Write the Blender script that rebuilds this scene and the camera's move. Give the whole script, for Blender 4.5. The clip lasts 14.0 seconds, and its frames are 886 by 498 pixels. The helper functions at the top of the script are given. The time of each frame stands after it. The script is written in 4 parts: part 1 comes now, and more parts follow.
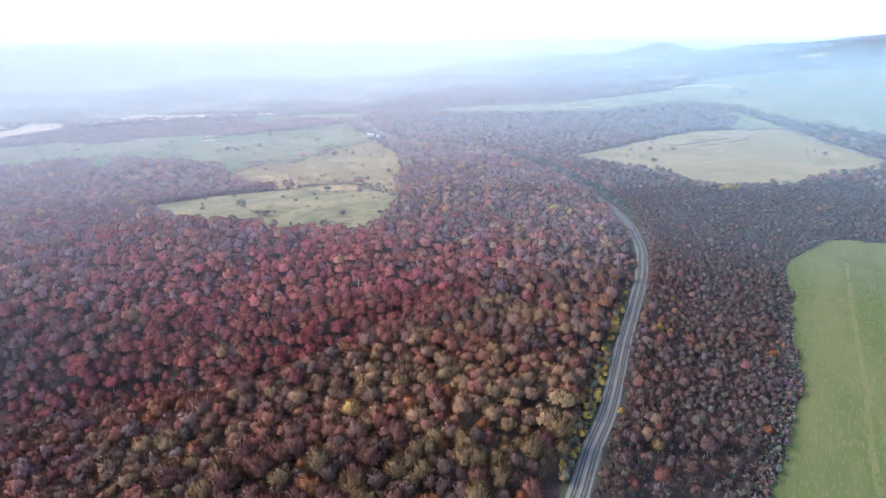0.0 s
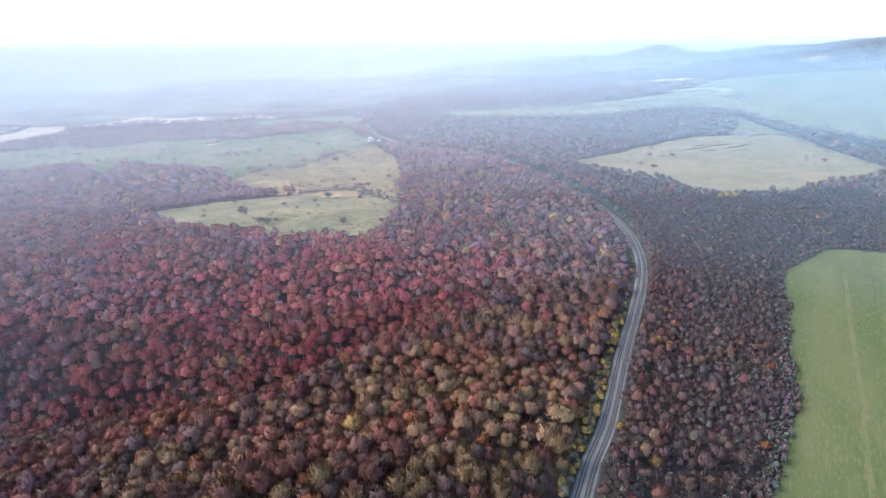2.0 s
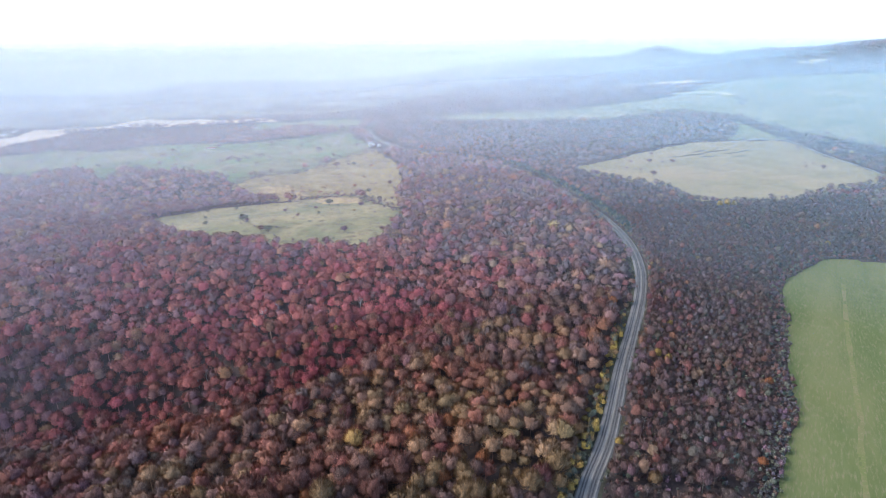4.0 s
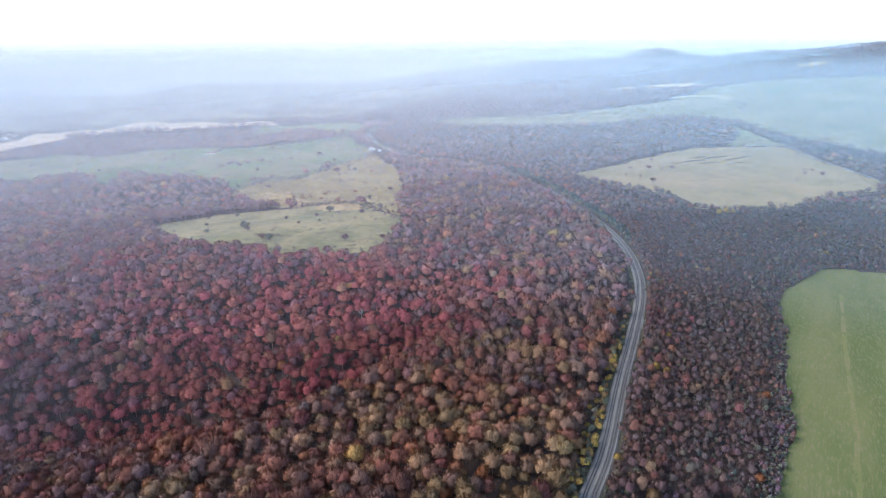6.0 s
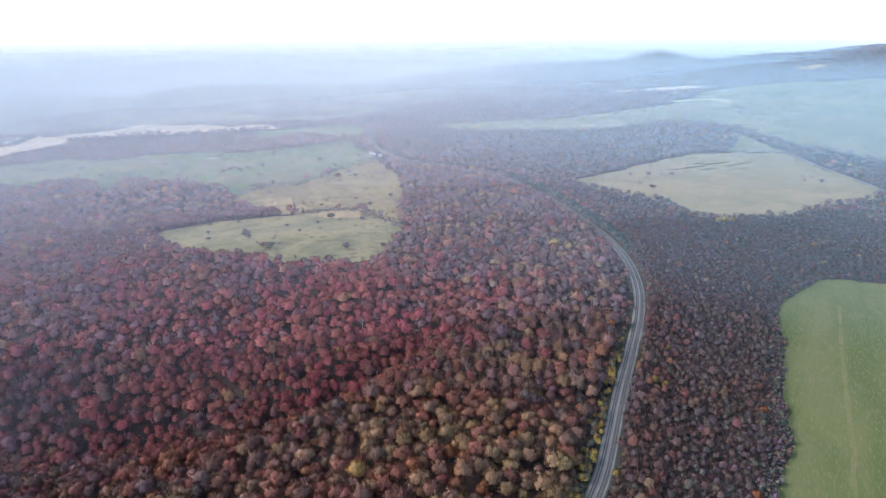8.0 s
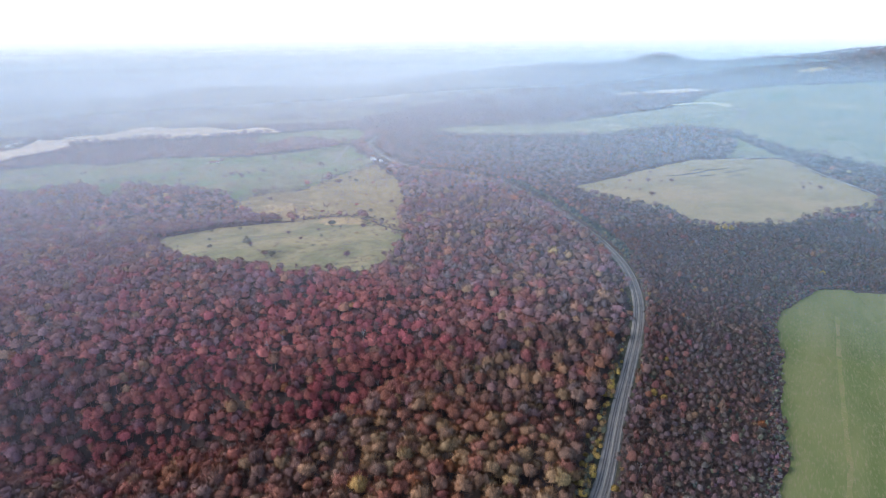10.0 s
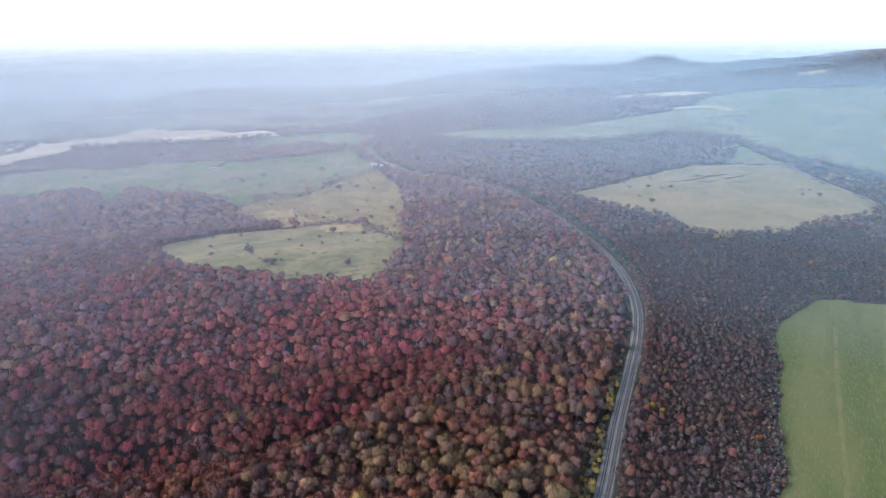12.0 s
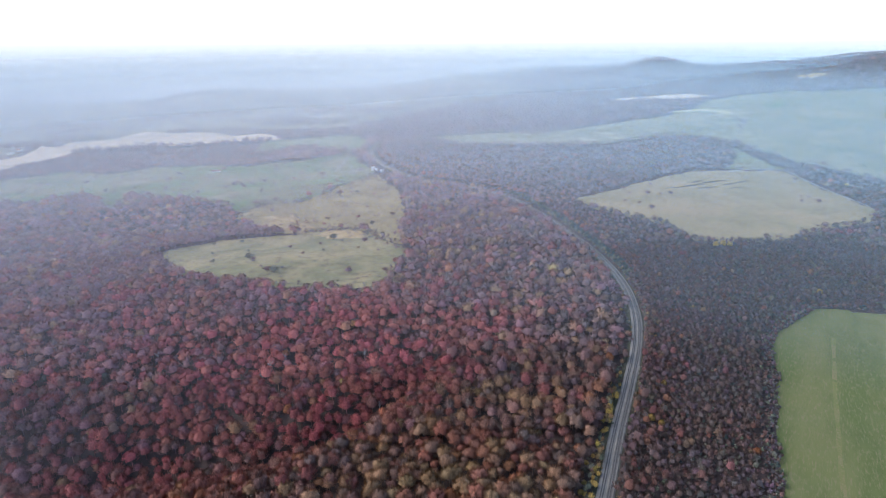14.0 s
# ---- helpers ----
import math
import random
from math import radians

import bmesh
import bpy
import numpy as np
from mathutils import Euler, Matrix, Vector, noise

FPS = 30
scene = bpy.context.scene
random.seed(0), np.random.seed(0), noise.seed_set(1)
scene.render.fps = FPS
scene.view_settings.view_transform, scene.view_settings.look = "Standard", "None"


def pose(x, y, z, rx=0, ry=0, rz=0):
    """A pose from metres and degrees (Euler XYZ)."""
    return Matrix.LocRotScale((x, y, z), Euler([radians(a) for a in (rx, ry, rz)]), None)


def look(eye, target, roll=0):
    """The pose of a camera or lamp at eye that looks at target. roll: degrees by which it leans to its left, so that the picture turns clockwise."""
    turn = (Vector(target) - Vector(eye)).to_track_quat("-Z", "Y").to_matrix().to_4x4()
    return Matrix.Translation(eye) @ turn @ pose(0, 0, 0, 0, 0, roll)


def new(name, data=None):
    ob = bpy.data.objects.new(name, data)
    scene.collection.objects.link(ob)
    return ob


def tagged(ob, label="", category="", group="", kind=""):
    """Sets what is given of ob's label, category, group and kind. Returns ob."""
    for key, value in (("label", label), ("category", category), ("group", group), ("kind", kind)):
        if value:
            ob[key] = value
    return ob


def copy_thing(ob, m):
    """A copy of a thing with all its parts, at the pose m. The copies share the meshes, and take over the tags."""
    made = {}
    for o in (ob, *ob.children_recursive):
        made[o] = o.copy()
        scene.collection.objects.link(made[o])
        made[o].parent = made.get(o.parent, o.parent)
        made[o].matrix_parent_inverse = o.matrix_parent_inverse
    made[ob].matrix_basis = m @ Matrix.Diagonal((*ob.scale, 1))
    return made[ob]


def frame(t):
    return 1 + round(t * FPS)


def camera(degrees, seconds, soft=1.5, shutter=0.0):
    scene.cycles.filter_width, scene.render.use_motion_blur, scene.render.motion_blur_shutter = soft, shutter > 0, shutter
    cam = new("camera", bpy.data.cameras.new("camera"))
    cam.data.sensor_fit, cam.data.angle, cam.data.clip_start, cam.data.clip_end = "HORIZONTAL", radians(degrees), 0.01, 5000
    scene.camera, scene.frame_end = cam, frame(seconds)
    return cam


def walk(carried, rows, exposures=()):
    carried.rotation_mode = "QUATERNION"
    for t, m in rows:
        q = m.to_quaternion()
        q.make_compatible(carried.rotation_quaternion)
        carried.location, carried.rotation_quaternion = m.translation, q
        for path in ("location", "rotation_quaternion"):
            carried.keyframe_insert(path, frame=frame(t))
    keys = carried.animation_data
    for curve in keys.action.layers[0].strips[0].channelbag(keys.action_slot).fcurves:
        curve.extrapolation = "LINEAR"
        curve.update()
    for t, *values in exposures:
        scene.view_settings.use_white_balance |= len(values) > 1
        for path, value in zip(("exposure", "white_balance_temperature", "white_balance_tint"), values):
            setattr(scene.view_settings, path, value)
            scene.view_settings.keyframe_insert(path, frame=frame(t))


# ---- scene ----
# camera: a drone that rises straight up, looking down a little
cam = camera(72.0, 14.0, 1.0)
PATH = [
    # seconds, x, y, z, turn, degrees down, lean
    (0.0, -0.00, -0.00, 213.00, 0.000, 19.777, -0.330),
    (0.5, -0.01, -0.00, 215.35, 0.008, 19.771, -0.330),
    (1.0, -0.02, -0.01, 217.76, 0.016, 19.766, -0.330),
    (1.5, -0.03, -0.01, 220.22, 0.023, 19.761, -0.330),
    (2.0, -0.04, -0.02, 222.72, 0.031, 19.755, -0.330),
    (2.5, -0.04, -0.02, 225.27, 0.039, 19.750, -0.330),
    (3.0, -0.05, -0.03, 227.85, 0.047, 19.744, -0.330),
    (3.5, -0.06, -0.03, 230.47, 0.054, 19.739, -0.330),
    (4.0, -0.07, -0.04, 233.12, 0.062, 19.734, -0.330),
    (4.5, -0.08, -0.04, 235.81, 0.070, 19.728, -0.330),
    (5.0, -0.09, -0.05, 238.52, 0.078, 19.723, -0.330),
    (5.5, -0.10, -0.05, 241.25, 0.085, 19.718, -0.330),
    (6.0, -0.11, -0.05, 244.00, 0.093, 19.712, -0.330),
    (6.5, -0.12, -0.06, 246.77, 0.101, 19.707, -0.330),
    (7.0, -0.13, -0.06, 249.55, 0.109, 19.702, -0.330),
    (7.5, -0.13, -0.07, 252.34, 0.116, 19.696, -0.330),
    (8.0, -0.14, -0.07, 255.14, 0.124, 19.691, -0.330),
    (8.5, -0.15, -0.08, 257.94, 0.132, 19.686, -0.330),
    (9.0, -0.16, -0.08, 260.74, 0.140, 19.680, -0.330),
    (9.5, -0.17, -0.09, 263.53, 0.147, 19.675, -0.330),
    (10.0, -0.18, -0.09, 266.32, 0.155, 19.670, -0.330),
    (10.5, -0.19, -0.10, 269.10, 0.163, 19.664, -0.330),
    (11.0, -0.20, -0.10, 271.87, 0.171, 19.659, -0.330),
    (11.5, -0.21, -0.10, 274.62, 0.178, 19.653, -0.330),
    (12.0, -0.22, -0.11, 277.35, 0.186, 19.648, -0.330),
    (12.5, -0.22, -0.11, 280.05, 0.194, 19.643, -0.330),
    (13.0, -0.23, -0.12, 282.73, 0.202, 19.637, -0.330),
    (13.5, -0.24, -0.12, 285.38, 0.209, 19.632, -0.330),
    (14.0, -0.25, -0.13, 288.00, 0.217, 19.627, -0.330),
]
walk(cam, [(t, pose(x, y, z, 90 - down, 0, turn) @ pose(0, 0, 0, 0, 0, lean)) for t, x, y, z, turn, down, lean in PATH],
     [(0.0, 1.64, 6300, 9), (14.0, 1.16, 6300, 9)])

# ---- light: a bright hazy autumn sky with a weak veiled sun ahead on the left ----
SUN_HEIGHT, SUN_SIDE = 38.0, -82.0  # degrees over the horizon; degrees from straight ahead, left is minus
world = bpy.data.worlds.new("sky")
scene.world = world
world.use_nodes = True
wn, wl = world.node_tree.nodes, world.node_tree.links
sky = wn.new("ShaderNodeTexSky")
sky.sky_type, sky.sun_disc = "NISHITA", False
sky.sun_elevation, sky.sun_rotation = radians(SUN_HEIGHT), radians(SUN_SIDE)
sky.air_density, sky.dust_density, sky.ozone_density, sky.altitude = 1.0, 1.2, 1.5, 300
wl.new(sky.outputs[0], wn["Background"].inputs["Color"])
wn["Background"].inputs["Strength"].default_value = 0.146
sun = new("sun", bpy.data.lights.new("sun", "SUN"))
sun.data.energy, sun.data.angle, sun.data.color = 1.15, radians(40), (1.0, 0.96, 0.92)
sd = Vector((math.sin(radians(SUN_SIDE)) * math.cos(radians(SUN_HEIGHT)), math.cos(radians(SUN_SIDE)) * math.cos(radians(SUN_HEIGHT)), math.sin(radians(SUN_HEIGHT))))
sun.matrix_world = look(sd * 3000, (0, 0, 0))
scene.cycles.transparent_max_bounces = 32

# ---- materials ----
def nodes_of(name):
    m = bpy.data.materials.new(name)
    m.use_nodes = True
    return m, m.node_tree.nodes, m.node_tree.links, m.node_tree.nodes["Principled BSDF"]


def surface(name, colours, scales=(0.05, 0.8), rough=0.9, bump_size=0.0, bump_scale=2.0, stretch=(1, 1, 1), turn=0.0):
    """A matt outdoor surface: three colours mixed by noise at two sizes, with fine relief."""
    m, n, l, b = nodes_of(name)
    geo = n.new("ShaderNodeNewGeometry")
    mp = n.new("ShaderNodeMapping")
    mp.vector_type = "TEXTURE"
    mp.inputs["Scale"].default_value, mp.inputs["Rotation"].default_value = [1 / k for k in stretch], (0, 0, radians(turn))
    l.new(geo.outputs["Position"], mp.inputs["Vector"])
    ramps = []
    for s in scales:
        t = n.new("ShaderNodeTexNoise")
        t.inputs["Scale"].default_value, t.inputs["Detail"].default_value, t.inputs["Roughness"].default_value = s, 6, 0.62
        l.new(mp.outputs[0], t.inputs["Vector"])
        ramps.append(t)
    def mixed(fac, a, b_, lo, hi):
        r = n.new("ShaderNodeMapRange")
        r.inputs["From Min"].default_value, r.inputs["From Max"].default_value = lo, hi
        l.new(fac, r.inputs["Value"])
        x = n.new("ShaderNodeMix")
        x.data_type = "RGBA"
        l.new(r.outputs[0], x.inputs["Factor"])
        for sock, v in ((x.inputs["A"], a), (x.inputs["B"], b_)):
            if isinstance(v, tuple):
                sock.default_value = (*v, 1)
            else:
                l.new(v, sock)
        return x.outputs["Result"]
    c = mixed(ramps[0].outputs["Fac"], colours[0], colours[1], 0.40, 0.60)
    c = mixed(ramps[1].outputs["Fac"], c, colours[2], 0.50, 0.72)
    l.new(c, b.inputs["Base Color"])
    b.inputs["Roughness"].default_value = rough
    b.inputs["Specular IOR Level"].default_value = 0.15
    if bump_size:
        t = n.new("ShaderNodeTexNoise")
        t.inputs["Scale"].default_value, t.inputs["Detail"].default_value = bump_scale, 4
        l.new(mp.outputs[0], t.inputs["Vector"])
        bp = n.new("ShaderNodeBump")
        bp.inputs["Distance"].default_value, bp.inputs["Strength"].default_value = bump_size, 1.0
        l.new(t.outputs["Fac"], bp.inputs["Height"])
        l.new(bp.outputs[0], b.inputs["Normal"])
    return m


def leaf_material(name):
    """Leaves whose colour comes with the tree ("tint": its species, lightened in far stands); single leaf clumps differ
    a little.
    """
    m, n, l, b = nodes_of(name)
    a = n.new("ShaderNodeAttribute")
    a.attribute_name = "tint"
    g = n.new("ShaderNodeNewGeometry")
    h = n.new("ShaderNodeHueSaturation")
    r = n.new("ShaderNodeMapRange")
    r.inputs["To Min"].default_value, r.inputs["To Max"].default_value = 0.92, 1.09
    l.new(g.outputs["Random Per Island"], r.inputs["Value"])
    l.new(r.outputs[0], h.inputs["Value"])
    l.new(a.outputs["Color"], h.inputs["Color"])
    # the leaf grain within a clump
    t, k, grain = n.new("ShaderNodeTexNoise"), n.new("ShaderNodeMapRange"), n.new("ShaderNodeHueSaturation")
    t.inputs["Scale"].default_value, t.inputs["Detail"].default_value = 1.9, 3
    mp = n.new("ShaderNodeMapping")
    mp.inputs["Scale"].default_value = (1, 1, 0.25)
    l.new(g.outputs["Position"], mp.inputs["Vector"])
    k.inputs["From Min"].default_value, k.inputs["From Max"].default_value = 0.33, 0.67
    k.inputs["To Min"].default_value, k.inputs["To Max"].default_value = 0.58, 1.42
    l.new(mp.outputs[0], t.inputs["Vector"]), l.new(t.outputs["Fac"], k.inputs["Value"])
    l.new(k.outputs[0], grain.inputs["Value"]), l.new(h.outputs[0], grain.inputs["Color"])
    l.new(grain.outputs[0], b.inputs["Base Color"])
    b.inputs["Roughness"].default_value = 0.75
    b.inputs["Specular IOR Level"].default_value = 0.2
    return m


def plain(name, colour, rough=0.7, metal=0.0, spread=0.25, scale=1.5):
    """A small thing's surface, with slight blotches."""
    dark = tuple(c * (1 - spread) for c in colour)
    light = tuple(min(1, c * (1 + spread * 0.5)) for c in colour)
    m = surface(name, (colour, dark, light), (scale, scale * 6), rough)
    m.node_tree.nodes["Principled BSDF"].inputs["Metallic"].default_value = metal
    return m


M_LEAF = leaf_material("autumn leaves")
M_BARK = plain("grey bark", (0.20, 0.17, 0.15), 0.9)
M_LITTER = surface("leaf litter", ((0.080, 0.055, 0.048), (0.060, 0.047, 0.043), (0.112, 0.075, 0.062)), (0.02, 0.35), 0.95, 0.4, 0.6)
M_CROP = surface("young winter crop", ((0.098, 0.118, 0.036), (0.140, 0.142, 0.052), (0.185, 0.155, 0.080)), (0.03, 0.7), 0.9, 0.22, 1.6, (1, 0.22, 1), -29.5)
M_DRY = surface("dry pasture", ((0.31, 0.235, 0.135), (0.25, 0.205, 0.110), (0.19, 0.148, 0.088)), (0.012, 0.10), 0.95, 0.3, 0.5)
M_STRAW = surface("sun-bleached pasture", ((0.175, 0.165, 0.078), (0.285, 0.228, 0.112), (0.12, 0.10, 0.06)), (0.014, 0.10), 0.95, 0.3, 0.5)
M_SCRUB = surface("scrubby pasture", ((0.29, 0.222, 0.100), (0.215, 0.165, 0.080), (0.14, 0.11, 0.062)), (0.028, 0.11), 0.95, 0.4, 0.4)
M_GREEN = surface("green pasture", ((0.13, 0.175, 0.075), (0.20, 0.185, 0.105), (0.13, 0.105, 0.07)), (0.011, 0.045), 0.95, 0.3, 0.3)
M_PALE = surface("bare pale arable soil", ((0.60, 0.45, 0.31), (0.46, 0.36, 0.25), (0.30, 0.24, 0.17)), (0.02, 0.03), 0.95, 0.2, 0.3, (0.35, 2.0, 1), 60)
M_FARGREEN = surface("far green fields", ((0.215, 0.205, 0.125), (0.165, 0.172, 0.098), (0.30, 0.26, 0.17)), (0.006, 0.02), 0.95, 0.4, 0.2)
M_VALLEY = surface("valley land", ((0.06, 0.06, 0.05), (0.20, 0.18, 0.11), (0.36, 0.31, 0.21)), (0.0035, 0.012), 0.95)
M_STONE = surface("grey ballast", ((0.25, 0.22, 0.185), (0.195, 0.172, 0.147), (0.30, 0.268, 0.225)), (0.1, 3.0), 0.9, 0.06, 9.0)
M_STONE_GREY = surface("dull grey ballast", ((0.18, 0.157, 0.134), (0.14, 0.127, 0.11), (0.215, 0.19, 0.165)), (0.1, 3.0), 0.9, 0.06, 9.0)
M_STONE_OLD = surface("rust-stained ballast", ((0.062, 0.052, 0.046), (0.05, 0.043, 0.038), (0.08, 0.07, 0.06)), (0.1, 3.0), 0.9, 0.06, 9.0)
M_VERGE = surface("weedy verge", ((0.085, 0.085, 0.05), (0.075, 0.065, 0.045), (0.13, 0.115, 0.065)), (0.06, 0.5), 0.95, 0.3, 0.8)
M_RAIL = plain("rusty rail steel", (0.10, 0.075, 0.06), 0.5, 0.6)
M_SLEEPER = plain("concrete sleeper", (0.19, 0.18, 0.17), 0.85)
M_ROAD = plain("pale gravel road", (0.27, 0.25, 0.22), 0.9)
M_WALL = plain("whitewashed wall", (0.78, 0.76, 0.72), 0.85, spread=0.12)
M_TILE = plain("weathered roof tiles", (0.30, 0.14, 0.10), 0.85)
M_SHEET = plain("grey sheet roof", (0.55, 0.54, 0.52), 0.5)
M_GLASS = plain("dark window glass", (0.03, 0.035, 0.04), 0.15)
M_DOOR = plain("brown door", (0.16, 0.09, 0.05), 0.7)


# ---- shape of the land ----
def bump(x, y, cx, cy, sx, sy, turn=0.0):
    """A round or long swell of height 1."""
    c, s = math.cos(math.radians(turn)), math.sin(math.radians(turn))
    u, v = (x - cx) * c + (y - cy) * s, -(x - cx) * s + (y - cy) * c
    return np.exp(-0.5 * ((u / sx) ** 2 + (v / sy) ** 2))


def step(x, a, b):
    """Eases from 0 at a to 1 at b."""
    k = np.clip((x - a) / (b - a), 0.0, 1.0)
    return k * k * (3 - 2 * k)


def ground_height(x, y):
    """Height of the bare ground over the plan: plateau, ravine, rim, valley and far ridges."""
    x, y = np.asarray(x, float), np.asarray(y, float)
    # the plateau lifts a little towards the north-east
    z = 0.026 * np.clip(x + 100, 0, 950) * step(y, 500, 1450)
    # and tips down to the west
    xc = np.clip(x, -900, 750)
    z = z - 3 + 0.032 * xc + 0.0186 * np.minimum(xc, 0) - 0.009 * (np.clip(y, 300, 1700) - 300)
    # ravine that runs down to the west, between the near rise and the red slope
    across = (y - 500) - 0.27 * x
    z = z - 41 * step(-x, -70, 300) * np.exp(-0.5 * (across / 104) ** 2) * (1 - 0.6 * step(-x, 450, 800))
    z = z + 7 * bump(x, y, 20, 310, 150, 90) - 14 * bump(x, y, -380, 280, 200, 110) - 9 * bump(x, y, 0, 520, 70, 50)
    # the gully at its foot
    axis = np.interp(x, (-420, -322, -251, -176, -123, -70, -42, 30), (416, 412, 420, 406, 412, 440, 466, 530))
    z = z - 24 * step(-x, -20, 90) * np.exp(-0.5 * ((y - axis) / 24) ** 2) + 5 * step(-x, -20, 90) * np.exp(-0.5 * ((y - axis + 62) / 26) ** 2)
    # gentle swells of the plateau
    z = z + 6 * bump(x, y, -190, 740, 150, 90) - 22 * bump(x, y, -430, 1040, 190, 130)
    z = z + 20 * bump(x, y, 250, 1650, 500, 200) + 12 * bump(x, y, 1050, 2150, 500, 350) - 8 * bump(x, y, 300, 1000, 160, 90)
    # western rim and the broad valley behind it
    west = step(-x, -100, 500)
    z = z - west * 42 * step(y - 1850 + 0.30 * (x + 650), 0, 400)
    z = z - 100 * step(-x - 0.1 * (y - 2000), 1650, 2300) * step(y, 1000, 1600)
    z = z - 45 * step(y - 0.45 * x, 2200, 3300) * step(-x, -1500, 300)
    # ridges along the far side
    z = z + 46 * bump(x, y, 1330, 3980, 115, 180) + 34 * bump(x, y, 1750, 3850, 420, 230) + 40 * bump(x, y, 1480, 3250, 200, 160)
    z = z + 125 * bump(x, y, 2480, 3520, 380, 300) + 15 * bump(x, y, 950, 4050, 450, 230, 15)
    z = z + 24 * bump(x, y, 1260, 3850, 120, 200) + 16 * bump(x, y, 1457, 3190, 150, 170) + 52 * bump(x, y, 1690, 3080, 180, 170)
    z = z + 68 * bump(x, y, 1960, 2820, 260, 210) + 129 * bump(x, y, 2300, 2600, 350, 300) + 15 * bump(x, y, 1450, 3600, 150, 150)
    # hollows and rises between the far fields, the valley and the woods
    z = z + 42 * bump(x, y, 1420, 2000, 330, 330) - 44 * bump(x, y, 960, 2830, 240, 270) - 18 * bump(x, y, 870, 2000, 200, 260)
    z = z - 36 * bump(x, y, 420, 2750, 300, 600) - 42 * bump(x, y, -1850, 3350, 500, 600) + 33 * bump(x, y, -760, 2250, 220, 250)
    z = z + 16 * bump(x, y, 700, 1290, 160, 130) + 10 * bump(x, y, 315, 990, 110, 110) + 14 * bump(x, y, -389, 1176, 110, 90) + 8 * bump(x, y, -268, 790, 100, 70)
    return z


def raw_mesh(name, verts, faces, material, tint=None, smooth=False, normals=None):
    """A mesh from arrays of corners and of equal faces; tint: a colour for each corner."""
    me = bpy.data.meshes.new(name)
    n, k = len(faces), faces.shape[1]
    me.vertices.add(len(verts))
    me.vertices.foreach_set("co", np.ascontiguousarray(verts, np.float32).ravel())
    me.loops.add(n * k)
    me.loops.foreach_set("vertex_index", np.ascontiguousarray(faces, np.int32).ravel())
    me.polygons.add(n)
    me.polygons.foreach_set("loop_start", np.arange(0, n * k, k, dtype=np.int32))
    if tint is not None:
        at = me.attributes.new("tint", "FLOAT_COLOR", "POINT")
        at.data.foreach_set("color", np.ascontiguousarray(tint, np.float32).ravel())
    me.update(calc_edges=True)
    me.polygons.foreach_set("use_smooth", np.full(n, smooth))
    if normals is not None:
        at = me.attributes.new("custom_normal", "FLOAT_VECTOR", "POINT")
        at.data.foreach_set("vector", np.ascontiguousarray(normals, np.float32).ravel())
    me.materials.append(material)
    return me


def grid_faces(nx, ny):
    i = np.arange(nx * ny).reshape(ny, nx)
    return np.stack([i[:-1, :-1], i[:-1, 1:], i[1:, 1:], i[1:, :-1]], -1).reshape(-1, 4)


def spaced(*runs):
    """Steps along an axis: (start, end, step) runs laid end to end."""
    out = []
    for a, b, s in runs:
        out.extend(np.arange(a, b, s))
    return np.array(out + [runs[-1][1]])


def rough_ground(x, y):
    """Ground height with small natural unevenness."""
    return ground_height(x, y) + 0.5 * np.sin(x * 0.045 + 1.3 * np.sin(y * 0.021)) * np.sin(y * 0.038 + 0.7) + 0.25 * np.sin(x * 0.13 + y * 0.09)


gx = spaced((-5200, -1600, 120), (-1600, -600, 25), (-600, 600, 10), (600, 1600, 25), (1600, 5200, 80))
gy = spaced((-4800, -200, 230), (-200, 200, 50), (200, 1200, 10), (1200, 2400, 25), (2400, 5110, 55))
GX, GY = np.meshgrid(gx, gy)
ground = new("ground", raw_mesh("ground", np.stack([GX, GY, rough_ground(GX, GY)], -1).reshape(-1, 3), grid_faces(len(gx), len(gy)), M_LITTER, smooth=True))
tagged(ground, "brown leaf-littered plateau with a ravine and valley", "ground", kind="structure")


def curve_through(points, per=8, closed=False):
    """A smooth line through plan points."""
    p = np.array(points, float)
    n = len(p)
    out = []
    for i in range(n if closed else n - 1):
        a, b, c, d = (p[(i + k) % n] if closed else p[min(max(i + k, 0), n - 1)] for k in (-1, 0, 1, 2))
        for t in np.arange(per) / per:
            out.append(0.5 * (2 * b + (c - a) * t + (2 * a - 5 * b + 4 * c - d) * t * t + (3 * b - a - 3 * c + d) * t ** 3))
    if not closed:
        out.append(p[-1])
    return np.array(out)


def inside(x, y, outline):
    """Which plan points lie inside a closed outline."""
    r = np.zeros(np.shape(x), bool)
    q = np.roll(outline, -1, 0)
    for (ax, ay), (bx, by) in zip(outline, q):
        if ay != by:
            r ^= ((ay > y) != (by > y)) & (x < (bx - ax) * (y - ay) / (by - ay) + ax)
    return r


